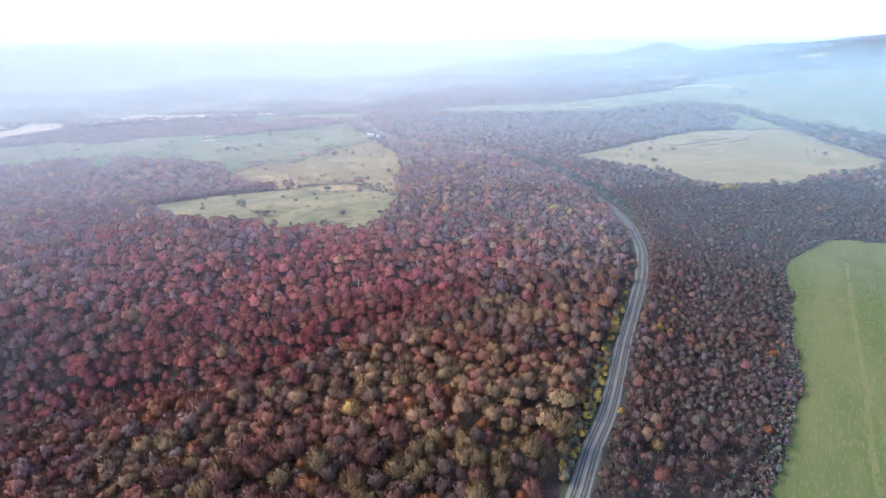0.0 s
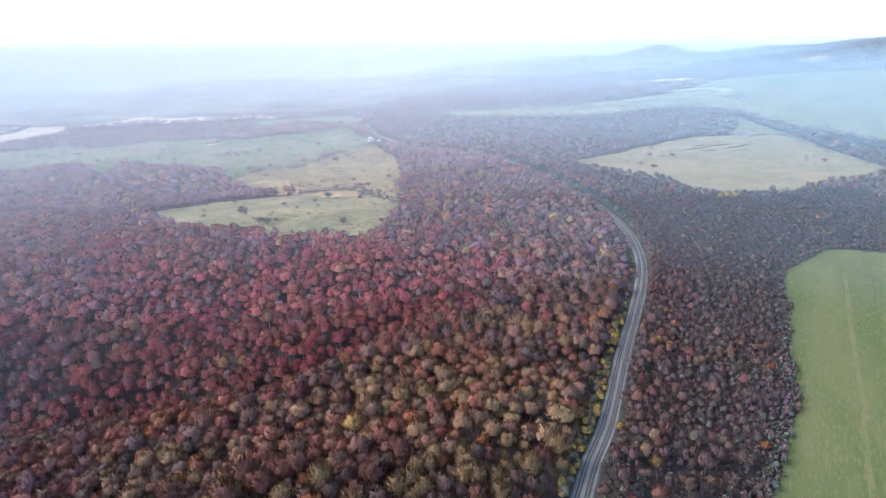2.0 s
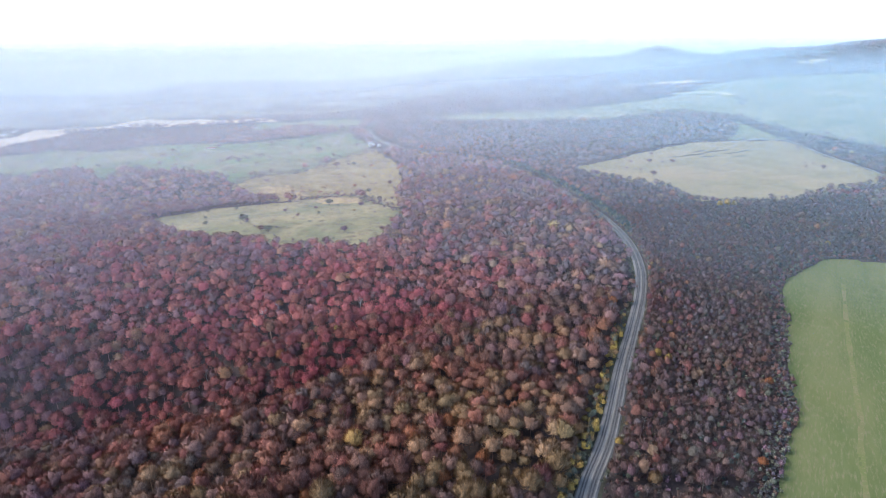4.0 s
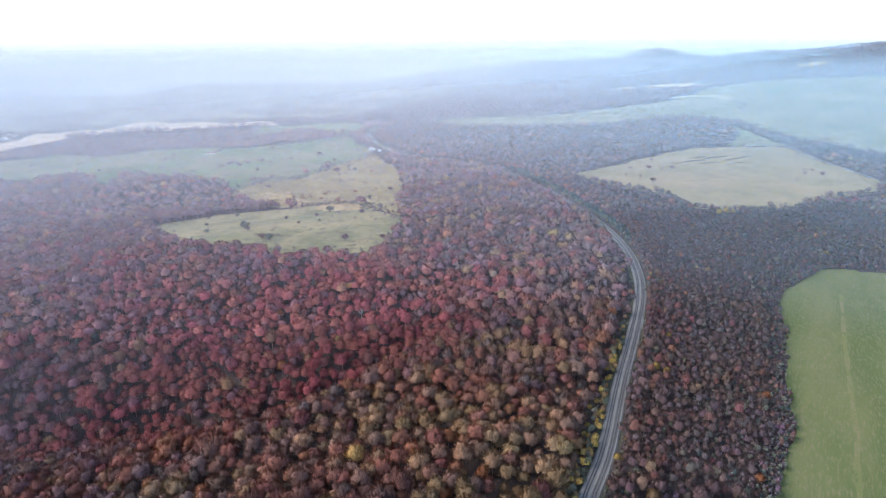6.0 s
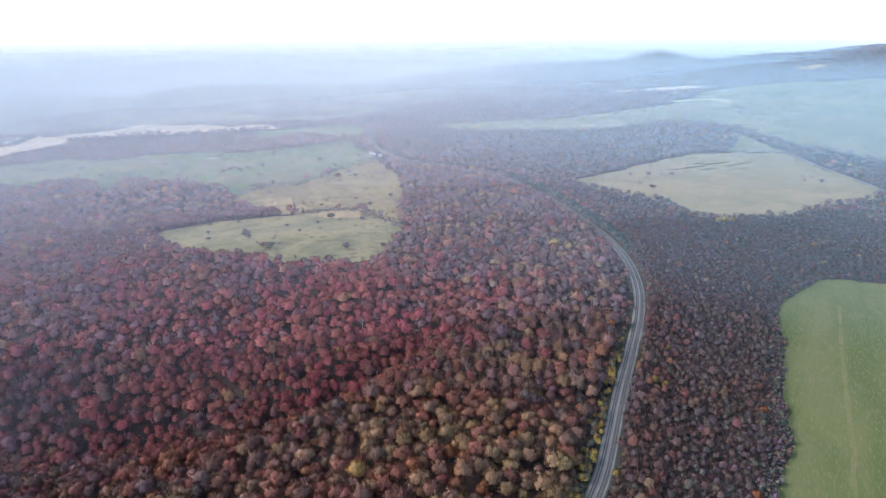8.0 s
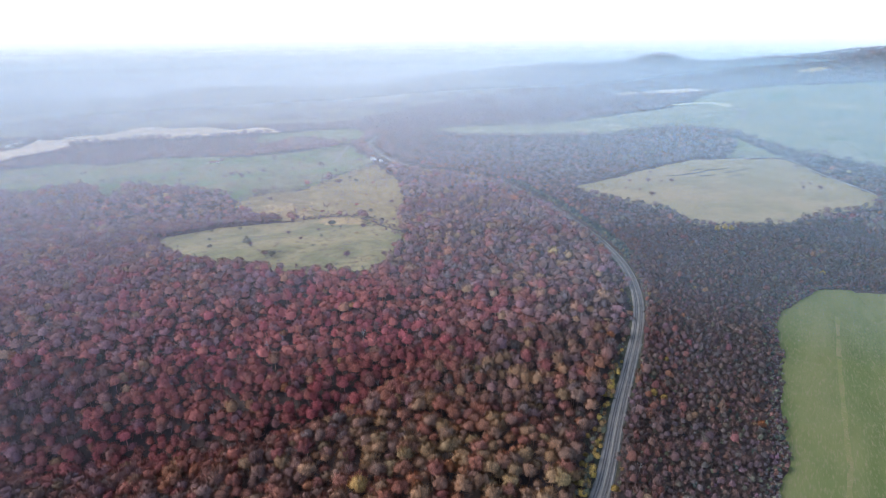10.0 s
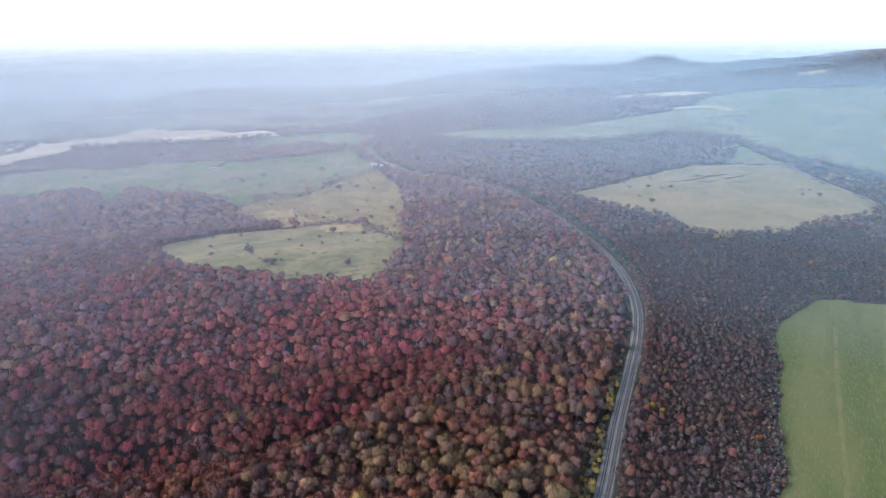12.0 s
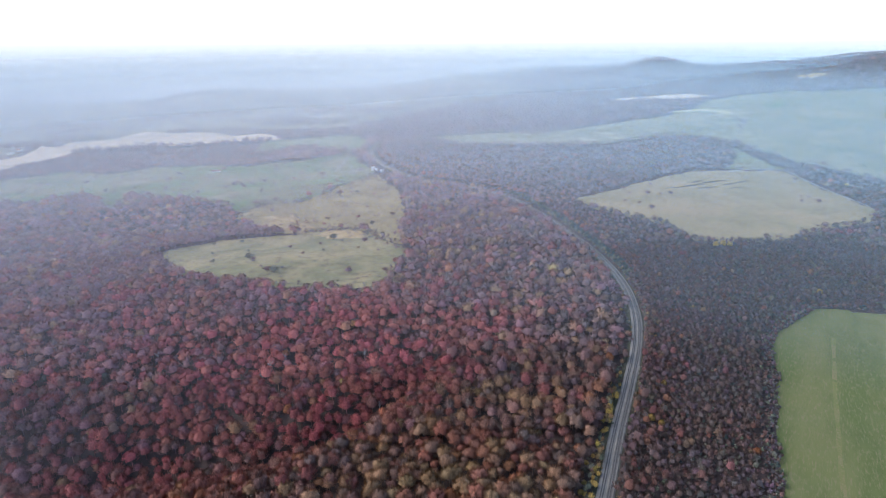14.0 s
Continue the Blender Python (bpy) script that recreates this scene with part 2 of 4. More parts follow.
def land_patch(name, points, centre, material, label, lift=0.4, wobble=3.0, rings=14, category="field"):
    """A field or pasture that follows the land, with a slightly ragged border."""
    o = curve_through(points, 8, True)
    k = np.arange(len(o))
    c = np.array(centre, float)
    out = o - c
    ln = np.linalg.norm(out, axis=1, keepdims=True)
    o = c + out * (1 + wobble * (np.sin(k * 1.7) * 0.5 + np.sin(k * 0.61 + 2) * 0.7 + np.sin(k * 4.1) * 0.3)[:, None] / ln)
    r = np.concatenate([[1e-5], np.linspace(0.06, 1, rings - 1) ** 0.8])[:, None, None]
    p = c + r * (o - c)[None]
    p = np.concatenate([p, p[:, :1]], 1)
    x, y = p[..., 0], p[..., 1]
    v = np.stack([x, y, rough_ground(x, y) + lift], -1).reshape(-1, 3)
    ob = new(name, raw_mesh(name, v, grid_faces(p.shape[1], rings)[:, ::-1], material, smooth=True))
    tagged(ob, label, category, kind="structure")
    return o


CROP = land_patch("ground_crop_field", [(444, 575), (424, 584), (401, 591), (380, 580), (355, 561), (330, 541), (312, 518), (299, 492), (290, 465), (278, 442), (247, 384), (233, 353), (218, 319), (200, 296), (183, 271), (169, 250), (153, 231), (140, 190), (150, 140), (330, 120), (520, 250), (620, 440), (600, 545)],
    (370, 390), M_CROP, "smooth green winter crop field with wheel tracks", 0.3, 1.5, 22)
PASTURE = land_patch("ground_dry_pasture", [(241, 1063), (281, 1084), (331, 1116), (396, 1156), (442, 1178), (497, 1194), (558, 1181), (594, 1165), (647, 1141), (654, 1075), (665, 1008), (671, 943), (661, 901), (623, 857), (588, 853), (540, 841), (501, 821), (466, 800), (425, 804), (394, 802), (365, 809), (345, 831), (340, 874), (323, 898), (298, 931), (271, 965), (251, 999)],
    (480, 1010), M_DRY, "dry yellow-green pasture with dark weed patches", 0.5, 4, 26)
CLEARING = land_patch("ground_clearing", [(-455, 897), (-448, 936), (-402, 974), (-344, 986), (-271, 977), (-221, 981), (-178, 980), (-134, 949), (-107, 910), (-66, 843), (-48, 819), (-65, 755), (-67, 701), (-83, 689), (-109, 675), (-154, 687), (-198, 694), (-244, 707), (-293, 723), (-353, 760)],
    (-230, 850), M_STRAW, "straw-coloured grassy clearing in the forest", 0.5, 4, 26)
SCRUB = land_patch("ground_scrub_pasture", [(-388, 1106), (-357, 1146), (-279, 1165), (-244, 1224), (-215, 1276), (-163, 1352), (-114, 1257), (-74, 1089), (-73, 953), (-68, 859), (-107, 910), (-134, 949), (-178, 980), (-221, 981), (-273, 989), (-313, 1017), (-355, 1056)],
    (-210, 1130), M_SCRUB, "rough straw-coloured pasture with scattered scrub", 0.8, 6, 24)
MEADOW = land_patch("ground_green_meadow", [(-990, 1252), (-951, 1264), (-870, 1244), (-854, 1293), (-791, 1305), (-679, 1183), (-679, 1243), (-664, 1275), (-550, 1231), (-451, 1177), (-393, 1123), (-357, 1146), (-279, 1165), (-244, 1224), (-215, 1276), (-163, 1352), (-204, 1488), (-266, 1622), (-288, 1570), (-413, 1556), (-517, 1544), (-661, 1590), (-792, 1596), (-880, 1554), (-985, 1592), (-1054, 1547), (-1112, 1496), (-1146, 1465)],
    (-560, 1420), M_GREEN, "greyish green upland meadow with scattered bushes", 0.8, 8, 34)
ARABLE = land_patch("ground_pale_field", [(-1265, 1644), (-1301, 1762), (-1318, 1921), (-1634, 2593), (-1617, 2733), (-1512, 2786), (-1489, 3023), (-1291, 2934), (-1017, 2817), (-586, 2162), (-613, 1951), (-726, 1890), (-863, 1903), (-986, 1967), (-1052, 1909), (-1154, 1908), (-1143, 1803), (-1175, 1716), (-1200, 1619), (-1187, 1537)],
    (-1200, 2250), M_PALE, "pale bare ploughed field on the rim", 4.0, 6, 44)
FARFIELD = land_patch("ground_far_fields", [(-45, 1805), (71, 1794), (185, 1778), (254, 1681), (344, 1754), (448, 1858), (559, 1946), (669, 2017), (744, 2049), (799, 2130), (858, 2145), (975, 2335), (1211, 2629), (1308, 2582), (1401, 2539), (1430, 2401), (1527, 2382), (1654, 2370), (1617, 2156), (829, 1027), (789, 1073), (725, 1150), (690, 1208), (668, 1280), (667, 1352), (664, 1409), (637, 1500), (585, 1542), (518, 1549), (441, 1519), (368, 1514), (164, 1575), (49, 1627)],
    (900, 1720), M_FARGREEN, "broad pale green fields beyond the wood", 1.8, 8, 44)
FARPALE = land_patch("ground_far_stubble", [(758, 2928), (843, 2967), (980, 2988), (1101, 2962), (1155, 2909), (1205, 2769), (1133, 2718), (1030, 2641), (1004, 2822), (949, 2888), (820, 2885)],
    (990, 2850), M_PALE, "pale stubble fields below the ridge", 3.0, 8, 24)
M_WEED = surface("dull weeds", ((0.115, 0.10, 0.062), (0.09, 0.08, 0.052), (0.15, 0.13, 0.08)), (0.06, 0.4), 0.95, 0.3, 0.8)
for wx, wy, wl, ww in ((455, 1105, 24, 5), (500, 1120, 28, 4), (478, 1088, 16, 4), (545, 1105, 20, 4), (525, 1075, 14, 3), (420, 1095, 13, 3), (475, 1128, 12, 3), (520, 1098, 9, 4)):
    land_patch("ground_weed_patch", [(wx + wl * math.cos(a) * (1 + 0.3 * math.sin(3 * a + wx)), wy + ww * math.sin(a) * (1 + 0.4 * math.cos(2 * a + wy)) + 0.2 * wl * math.cos(a)) for a in np.arange(10) * 0.6283],
               (wx, wy), M_WEED, "dark weed patch on dry pasture", 0.7, 1.5, 5)
NOTCH = land_patch("ground_pasture_corner", [(635, 1335), (633, 1284), (637, 1235), (642, 1188), (652, 1159), (605, 1168), (558, 1189), (581, 1221), (604, 1256)],
    (612, 1220), M_GREEN, "narrow green pasture between wood and hedge", 0.6, 4)
M_GOLD = surface("tall golden dry grass", ((0.40, 0.29, 0.13), (0.31, 0.22, 0.11), (0.22, 0.15, 0.085)), (0.05, 0.2), 0.95, 0.4, 0.5)
land_patch("ground_golden_grass", [(-337, 1047), (-332, 1084), (-301, 1089), (-264, 1064), (-233, 1005), (-245, 978), (-289, 1001)], (-285, 1040), M_GOLD, "tall golden dry grass on rough pasture", 1.0, 9, 8)
land_patch("ground_golden_grass", [(-210, 947), (-201, 977), (-157, 967), (-129, 931), (-139, 909), (-177, 917)], (-165, 945), M_GOLD, "tall golden dry grass at the clearing's edge", 1.0, 6, 8)
UPLAND = land_patch("ground_upper_meadow", [(-538, 1747), (-561, 1866), (-549, 2074), (-466, 2232), (-324, 2191), (-245, 1947), (-225, 1657), (-286, 1647), (-366, 1740), (-468, 1761)], (-390, 1900), M_GREEN, "greyish green upland meadow behind a wood belt", 1.2, 8, 24)
M_STUBBLE = surface("pale stubble", ((0.40, 0.37, 0.23), (0.34, 0.33, 0.19), (0.46, 0.41, 0.28)), (0.01, 0.03), 0.95, 0.2, 0.3, (0.4, 1.6, 1), 30)
land_patch("ground_pale_strip", [(770, 2135), (880, 2125), (915, 2060), (912, 1960), (890, 1960), (880, 2050), (850, 2095), (775, 2105)], (895, 2060), M_STUBBLE, "pale stubble strip on the far hillside", 3.0, 3, 6)
land_patch("ground_far_strip", [(1152, 2221), (1202, 2163), (1056, 1958), (1047, 2048)], (1110, 2100), M_GREEN, "greener strip among the far fields", 3.0, 8, 8)
RIDGEPALE = land_patch("ground_ridge_clearing", [(1583, 2844), (1631, 2822), (1671, 2776), (1642, 2752), (1600, 2753), (1582, 2804)], (1620, 2795), M_GOLD, "dull bare clearing high on the ridge", 3.0, 6, 8)
VALLEY = land_patch("ground_valley", [(-1330, 1700), (-1400, 2100), (-1340, 2480), (-1000, 2520), (-700, 2450), (-450, 2600), (-200, 2850), (150, 3250), (450, 3700), (520, 5040), (-1000, 5060), (-5000, 5060), (-5000, 1300), (-2000, 1200)],
    (-1700, 3000), M_VALLEY, "hazy valley floor with fields and villages", 2.5, 20, 30)


# ---- railway: two tracks on a ballast bed that curves through the wood ----
RAILWAY = curve_through([(-150, -260), (-105, -140), (-58, -25), (-18, 62), (14, 130), (40, 185), (64, 234), (78, 266), (97, 304), (127, 381), (155, 449), (184, 523), (203, 590), (213, 668), (210, 748), (198, 822), (177, 927), (150, 1025), (110, 1124), (37, 1210), (-52, 1282), (-113, 1377), (-159, 1473), (-193, 1602), (-194, 1669), (-190, 1760)], 12)
side = np.gradient(RAILWAY, axis=0)
side = np.stack([side[:, 1], -side[:, 0]], 1) / np.linalg.norm(side, axis=1, keepdims=True)
bed_z = ground_height(RAILWAY[:, 0], RAILWAY[:, 1])
bed_z = np.convolve(np.pad(bed_z, 6, "edge"), np.ones(13) / 13, "valid") + 1.3


def part(name, me, parent, label=""):
    ob = new(name, me)
    ob.parent = parent
    if label:
        ob["label"] = label
    return ob


def swept(name, section, material, start=0, end=None):
    """A profile of (sideways, up) corners drawn along the railway."""
    c, s, z = RAILWAY[start:end], side[start:end], bed_z[start:end]
    rows = [np.concatenate([c + s * a, (z + h)[:, None]], 1) for a, h in section]
    v = np.stack(rows, 1).reshape(-1, 3)
    return raw_mesh(name, v, grid_faces(len(section), len(c)), material)


rail_line = tagged(new("railway_line"), "double-track railway on grey ballast curving through forest", "railway")
part("verge", swept("verge", [(-11, -2.4), (-7.5, -1.1), (-5.7, -0.75), (5.7, -0.75), (7.5, -1.1), (10, -2.4)], M_VERGE), rail_line, "weedy green verge")
part("ballast_bed", swept("ballast_bed", [(-5.7, -0.75), (-4.7, 0.0), (-0.45, 0.0), (0.0, -0.18), (0.45, -0.0), (4.7, 0.0), (5.7, -0.75)], M_STONE), rail_line)
for track, mid in enumerate((-2.25, 2.25)):
    part("track_ballast", swept("track_ballast", [(mid - 1.7, 0.0), (mid - 1.45, 0.12), (mid + 1.45, 0.12), (mid + 1.7, 0.0)], M_STONE if track == 0 else M_STONE_GREY), rail_line)
    for g in (-0.75, 0.75):
        a = mid + g
        part("rust_strip", swept("rust_strip", [(a - 0.40, 0.128), (a + 0.40, 0.128)], M_STONE_OLD), rail_line)
        part("rail", swept("rail", [(a - 0.075, 0.14), (a - 0.03, 0.17), (a - 0.036, 0.30), (a + 0.036, 0.30), (a + 0.03, 0.17), (a + 0.075, 0.14)], M_RAIL), rail_line, "rust-brown steel rail")
    # sleepers, too fine and too many to tell apart
    seg = np.linalg.norm(np.diff(RAILWAY, axis=0), axis=1)
    run = np.concatenate([[0], np.cumsum(seg)])
    at = np.arange(440, 1090, 0.65)
    px, py, pz = (np.interp(at, run, q) for q in (RAILWAY[:, 0], RAILWAY[:, 1], bed_z))
    sx, sy = np.interp(at, run, side[:, 0]), np.interp(at, run, side[:, 1])
    box = np.array([(a, b, c) for a in (-1.25, 1.25) for b in (-0.12, 0.12) for c in (0.02, 0.17)])
    v = np.stack([px[:, None] + sx[:, None] * (mid + box[:, 0]) - sy[:, None] * box[:, 1],
                  py[:, None] + sy[:, None] * (mid + box[:, 0]) + sx[:, None] * box[:, 1], pz[:, None] + box[:, 2]], -1)
    q = np.array([(0, 1, 3, 2), (4, 6, 7, 5), (0, 4, 5, 1), (2, 3, 7, 6), (1, 5, 7, 3)])
    f = (np.arange(len(at))[:, None, None] * 8 + q).reshape(-1, 4)
    tagged(part("sleeper_layer", raw_mesh("sleeper_layer", v.reshape(-1, 3), f, M_SLEEPER), rail_line, "concrete sleepers"), kind="stuff")


def strip(name, points, width, material, label, lift=0.6, category="road"):
    """A lane or wheel track laid along the land."""
    c = curve_through(points, 10)
    d = np.gradient(c, axis=0)
    d = np.stack([d[:, 1], -d[:, 0]], 1) / np.linalg.norm(d, axis=1, keepdims=True)
    w = width * (1 + 0.2 * np.sin(np.arange(len(c)) * 0.9))[:, None]
    p = np.stack([c - d * w / 2, c, c + d * w / 2], 1)
    z = rough_ground(p[..., 0], p[..., 1]) + lift
    ob = new(name, raw_mesh(name, np.concatenate([p, z[..., None]], -1).reshape(-1, 3), grid_faces(3, len(c)), material))
    return tagged(ob, label, category, kind="structure")


M_WORN = surface("worn crop", ((0.175, 0.150, 0.068), (0.140, 0.146, 0.048), (0.205, 0.170, 0.088)), (0.05, 0.6), 0.95)
strip("ground_wheel_track", [(374, 526), (328, 447), (293, 385), (265, 335), (254, 314), (235, 285), (205, 230)], 3.2, M_WORN, "faint worn wheel track through the green crop", 0.34, "track")
strip("road_lane", [(-256, 1405), (-254, 1448), (-251, 1495), (-251, 1568), (-253, 1612)], 5, M_ROAD, "pale gravel lane across the meadow", 1.0)
strip("road_yard", [(-252, 1404), (-215, 1405), (-185, 1400)], 5, M_ROAD, "pale farm track to the houses", 1.0)
strip("road_hedge", [(551, 1170), (598, 1172), (649, 1149), (657, 1082), (666, 1010), (673, 947), (669, 890), (668, 826)], 4, M_ROAD, "pale gravel road along the pasture hedge", 1.0)
strip("road_far", [(914, 1874), (866, 1785), (788, 1640)], 9, M_ROAD, "pale far field road on the hillside", 2.5)


# ---- trees ----
rng = np.random.default_rng(7)
PALETTE = {
    "rust": (0.245, 0.078, 0.056), "wine": (0.235, 0.048, 0.052), "brown": (0.166, 0.094, 0.076), "ochre": (0.275, 0.168, 0.078),
    "yellow": (0.47, 0.31, 0.08), "grey": (0.150, 0.128, 0.130), "olive": (0.145, 0.145, 0.100), "mauve": (0.160, 0.097, 0.112), "orange": (0.36, 0.13, 0.050),
    "teal": (0.060, 0.078, 0.070), "gold": (0.42, 0.29, 0.13), "green": (0.22, 0.30, 0.05), "pine": (0.10, 0.115, 0.095),
}
KINDS = [k for k in PALETTE if k not in ("green", "pine")]
TINTS = np.array([PALETTE[k] for k in KINDS])


def triangles_at(centre, normal, size, stretch=1.0):
    """One small triangle for each leaf clump, facing its normal."""
    n = len(centre)
    normal = normal / np.linalg.norm(normal, axis=1, keepdims=True)
    a = np.cross(normal, rng.normal(size=(n, 3)))
    a /= np.linalg.norm(a, axis=1, keepdims=True)
    b = np.cross(normal, a)
    s = size[:, None]
    return np.stack([centre + a * s * 0.62 * stretch, centre - a * s * 0.45 + b * s * 0.52, centre - a * s * 0.45 - b * s * 0.52], 1)


def twigs_at(base, way, length, width):
    """Slender twigs that rise from their bases."""
    w = np.cross(way, rng.normal(size=way.shape))
    w *= (width / np.linalg.norm(w, axis=1))[:, None]
    return np.stack([base - w, base + w, base + way * length[:, None]], 1)


def facing(tris, outward):
    """Turns each triangle so that its front looks outward."""
    n = np.cross(tris[:, 1] - tris[:, 0], tris[:, 2] - tris[:, 0])
    back = (n * outward).sum(1) < 0
    tris[back] = tris[back][:, ::-1]
    return tris


def puff(n):
    """A small rounded cap of 3n triangles round the upper half of a unit ball."""
    t = np.arange(n) * 2 * math.pi / n + rng.uniform(0, 6)
    jag = lambda: rng.uniform(0.78, 1.18, n)[:, None]
    one = np.stack([np.cos(t) * 0.72, np.sin(t) * 0.72, np.full(n, 0.68)], 1) * jag()
    two = np.stack([np.cos(t + 0.4), np.sin(t + 0.4), np.full(n, -0.30)], 1) * jag()
    top = np.tile((0, 0, 1.0), (n, 1))
    nx1, nx2 = np.roll(one, -1, 0), np.roll(two, -1, 0)
    return np.concatenate([np.stack([top, one, nx1], 1), np.stack([one, two, nx1], 1), np.stack([nx1, two, nx2], 1)])


def crown(count, size, tall=14.0, wide=5.1, bare=False):
    """A domed crown: rounded bough heads set with fine rising sprays and small leaf clumps.
    Gives triangles, which are pale twigs, the way each corner looks, and each one's tint factor."""
    heads, n = (9, 4) if count >= 400 else (1, 6 if count >= 200 else 5 if count >= 60 else 4)
    half = np.array([wide, wide, tall * 0.42]) * rng.uniform(0.88, 1.12, 3)
    core = np.array([0, 0, tall * 0.54])
    k = np.arange(heads)
    if heads == 1:
        d, centre, reach = np.array([(0, 0, 1.0)]), core[None], half[None] * 1.0
    else:
        up = 0.96 - 1.02 * (k + rng.uniform(0.1, 0.9, heads)) / heads
        a = k * 2.4 + rng.uniform(-0.4, 0.4, heads)
        flat = np.sqrt(1 - np.clip(up, -0.3, 1) ** 2)
        d = np.stack([np.cos(a) * flat, np.sin(a) * flat, up], 1)
        centre = core + d * half * rng.uniform(0.34, 0.56, heads)[:, None]
        reach = wide * (1.62 / math.sqrt(heads)) * rng.uniform(0.78, 1.2, heads)[:, None] * np.array([(1, 1, 1.3)])
    core_share = 0.46 if bare else 0.60
    tris, ways, tone, twig = [], [], [], []
    for c, r, o in zip(centre, reach, d):
        p = puff(n)
        tris.append(c + p * r * core_share)
        ways.append(p * 0.45 + o * 0.45 + (0, 0, 0.25))
        # inner caps get a darker tint than the average spray
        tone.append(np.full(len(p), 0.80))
        twig.append(np.zeros(len(p), bool))
    m = max(count - heads * 3 * n, 6)
    h = rng.integers(0, heads, m)
    e = rng.normal(size=(m, 3)) + d[h] * 0.9 + (0, 0, 0.35)
    e[:, 2] = np.where(e[:, 2] < -0.2, -e[:, 2], e[:, 2])
    e /= np.linalg.norm(e, axis=1, keepdims=True)
    look_out = np.repeat((e * 0.6 + d[h] * 0.4 + (0, 0, 0.25) + rng.normal(size=(m, 3)) * 0.22)[:, None], 3, 1)
    leafy = rng.uniform(size=m) < (0.08 if bare else 0.26 if heads > 1 else 0.42)
    r = reach[h]
    at = centre[h] + e * r * rng.uniform(0.60, 0.98, m)[:, None]
    clump = facing(triangles_at(at, e + rng.normal(size=e.shape) * 0.35, size * rng.uniform(0.5, 1.1, m)), e)
    # sprays fan out from the fork of the trunk towards the dome
    tip = core + e * half * rng.uniform(0.86, 1.10, m)[:, None] + np.array([0, 0, 0.03 * tall])
    foot = np.array([0, 0, tall * 0.30]) + (tip - (0, 0, tall * 0.30)) * rng.uniform(0.50, 0.80, m)[:, None]
    long = np.linalg.norm(tip - foot, axis=1)
    spray = facing(twigs_at(foot, (tip - foot) / long[:, None], long, size * rng.uniform(0.10, 0.26, m)), e)
    tris.append(np.where(leafy[:, None, None], clump, spray))
    ways.append(look_out)
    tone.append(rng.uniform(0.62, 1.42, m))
    twig.append(~leafy & (rng.uniform(size=m) < (0.30 if bare else 0.10)))
    return np.concatenate(tris), np.concatenate(twig), np.concatenate(ways), np.concatenate(tone)


def limb(a, b, ra, rb, sides=5):
    """A tapered round limb from a to b, as triangles."""
    a, b = np.array(a, float), np.array(b, float)
    d = b - a
    u = np.cross(d, (0.3, 0.7, 0.2))
    u /= np.linalg.norm(u)
    v = np.cross(d / np.linalg.norm(d), u)
    t = np.arange(sides + 1) * 2 * math.pi / sides
    ring = np.cos(t)[:, None] * u + np.sin(t)[:, None] * v
    p, q = a + ring * ra, b + ring * rb
    return np.concatenate([np.stack([p[:-1], p[1:], q[1:]], 1), np.stack([p[:-1], q[1:], q[:-1]], 1)])


def trunk_and_limbs(tall, wide, boughs=6):
    """A tapered trunk that forks into rising limbs."""
    t = [limb((0, 0, -0.8), (0.1, 0, tall * 0.3), 0.30, 0.22), limb((0.1, 0, tall * 0.3), (0.2, 0.15, tall * 0.72), 0.22, 0.10)]
    for k in range(boughs):
        a = k * 2.4 + rng.uniform(0, 1)
        z = tall * rng.uniform(0.32, 0.55)
        e = (math.cos(a) * wide * 0.75, math.sin(a) * wide * 0.75, z + tall * rng.uniform(0.22, 0.34))
        t.append(limb((0.12, 0.05, z), e, 0.12, 0.05, 4))
        for s in (-0.6, 0.6):
            m = np.array((0.12, 0.05, z)) * 0.45 + np.array(e) * 0.55
            f = m + np.array((math.cos(a + s), math.sin(a + s), 1.0)) * wide * 0.4
            t.append(limb(m, f, 0.06, 0.03, 3))
    return np.concatenate(t)


def triangle_mesh(name, tris, material, tint=None, normals=None):
    n = len(tris)
    col = None
    if tint is not None:
        col = np.ones((n * 3, 4))
        col[:, :3] = tint if np.ndim(tint) == 1 else np.repeat(tint, 3, 0)
    return raw_mesh(name, tris.reshape(-1, 3), np.arange(n * 3).reshape(-1, 3), material, col, normals is not None, None if normals is None else (normals / np.linalg.norm(normals, axis=2, keepdims=True)).reshape(-1, 3))


def rail_distance(x, y):
    """Signed distance from the railway's middle: plus is to its right."""
    best, sign = np.full(x.shape, 1e9), np.zeros(x.shape)
    for (cx, cy), (ux, uy) in zip(RAILWAY[::2], side[::2]):
        dx, dy = x - cx, y - cy
        d = dx * dx + dy * dy
        k = d < best
        best[k], sign[k] = d[k], (dx * ux + dy * uy)[k]
    return np.sqrt(best) * np.sign(sign)


OPEN_LAND = (CROP, PASTURE, CLEARING, ARABLE, FARFIELD, FARPALE, NOTCH, RIDGEPALE, UPLAND)
SPARSE = (SCRUB, MEADOW)


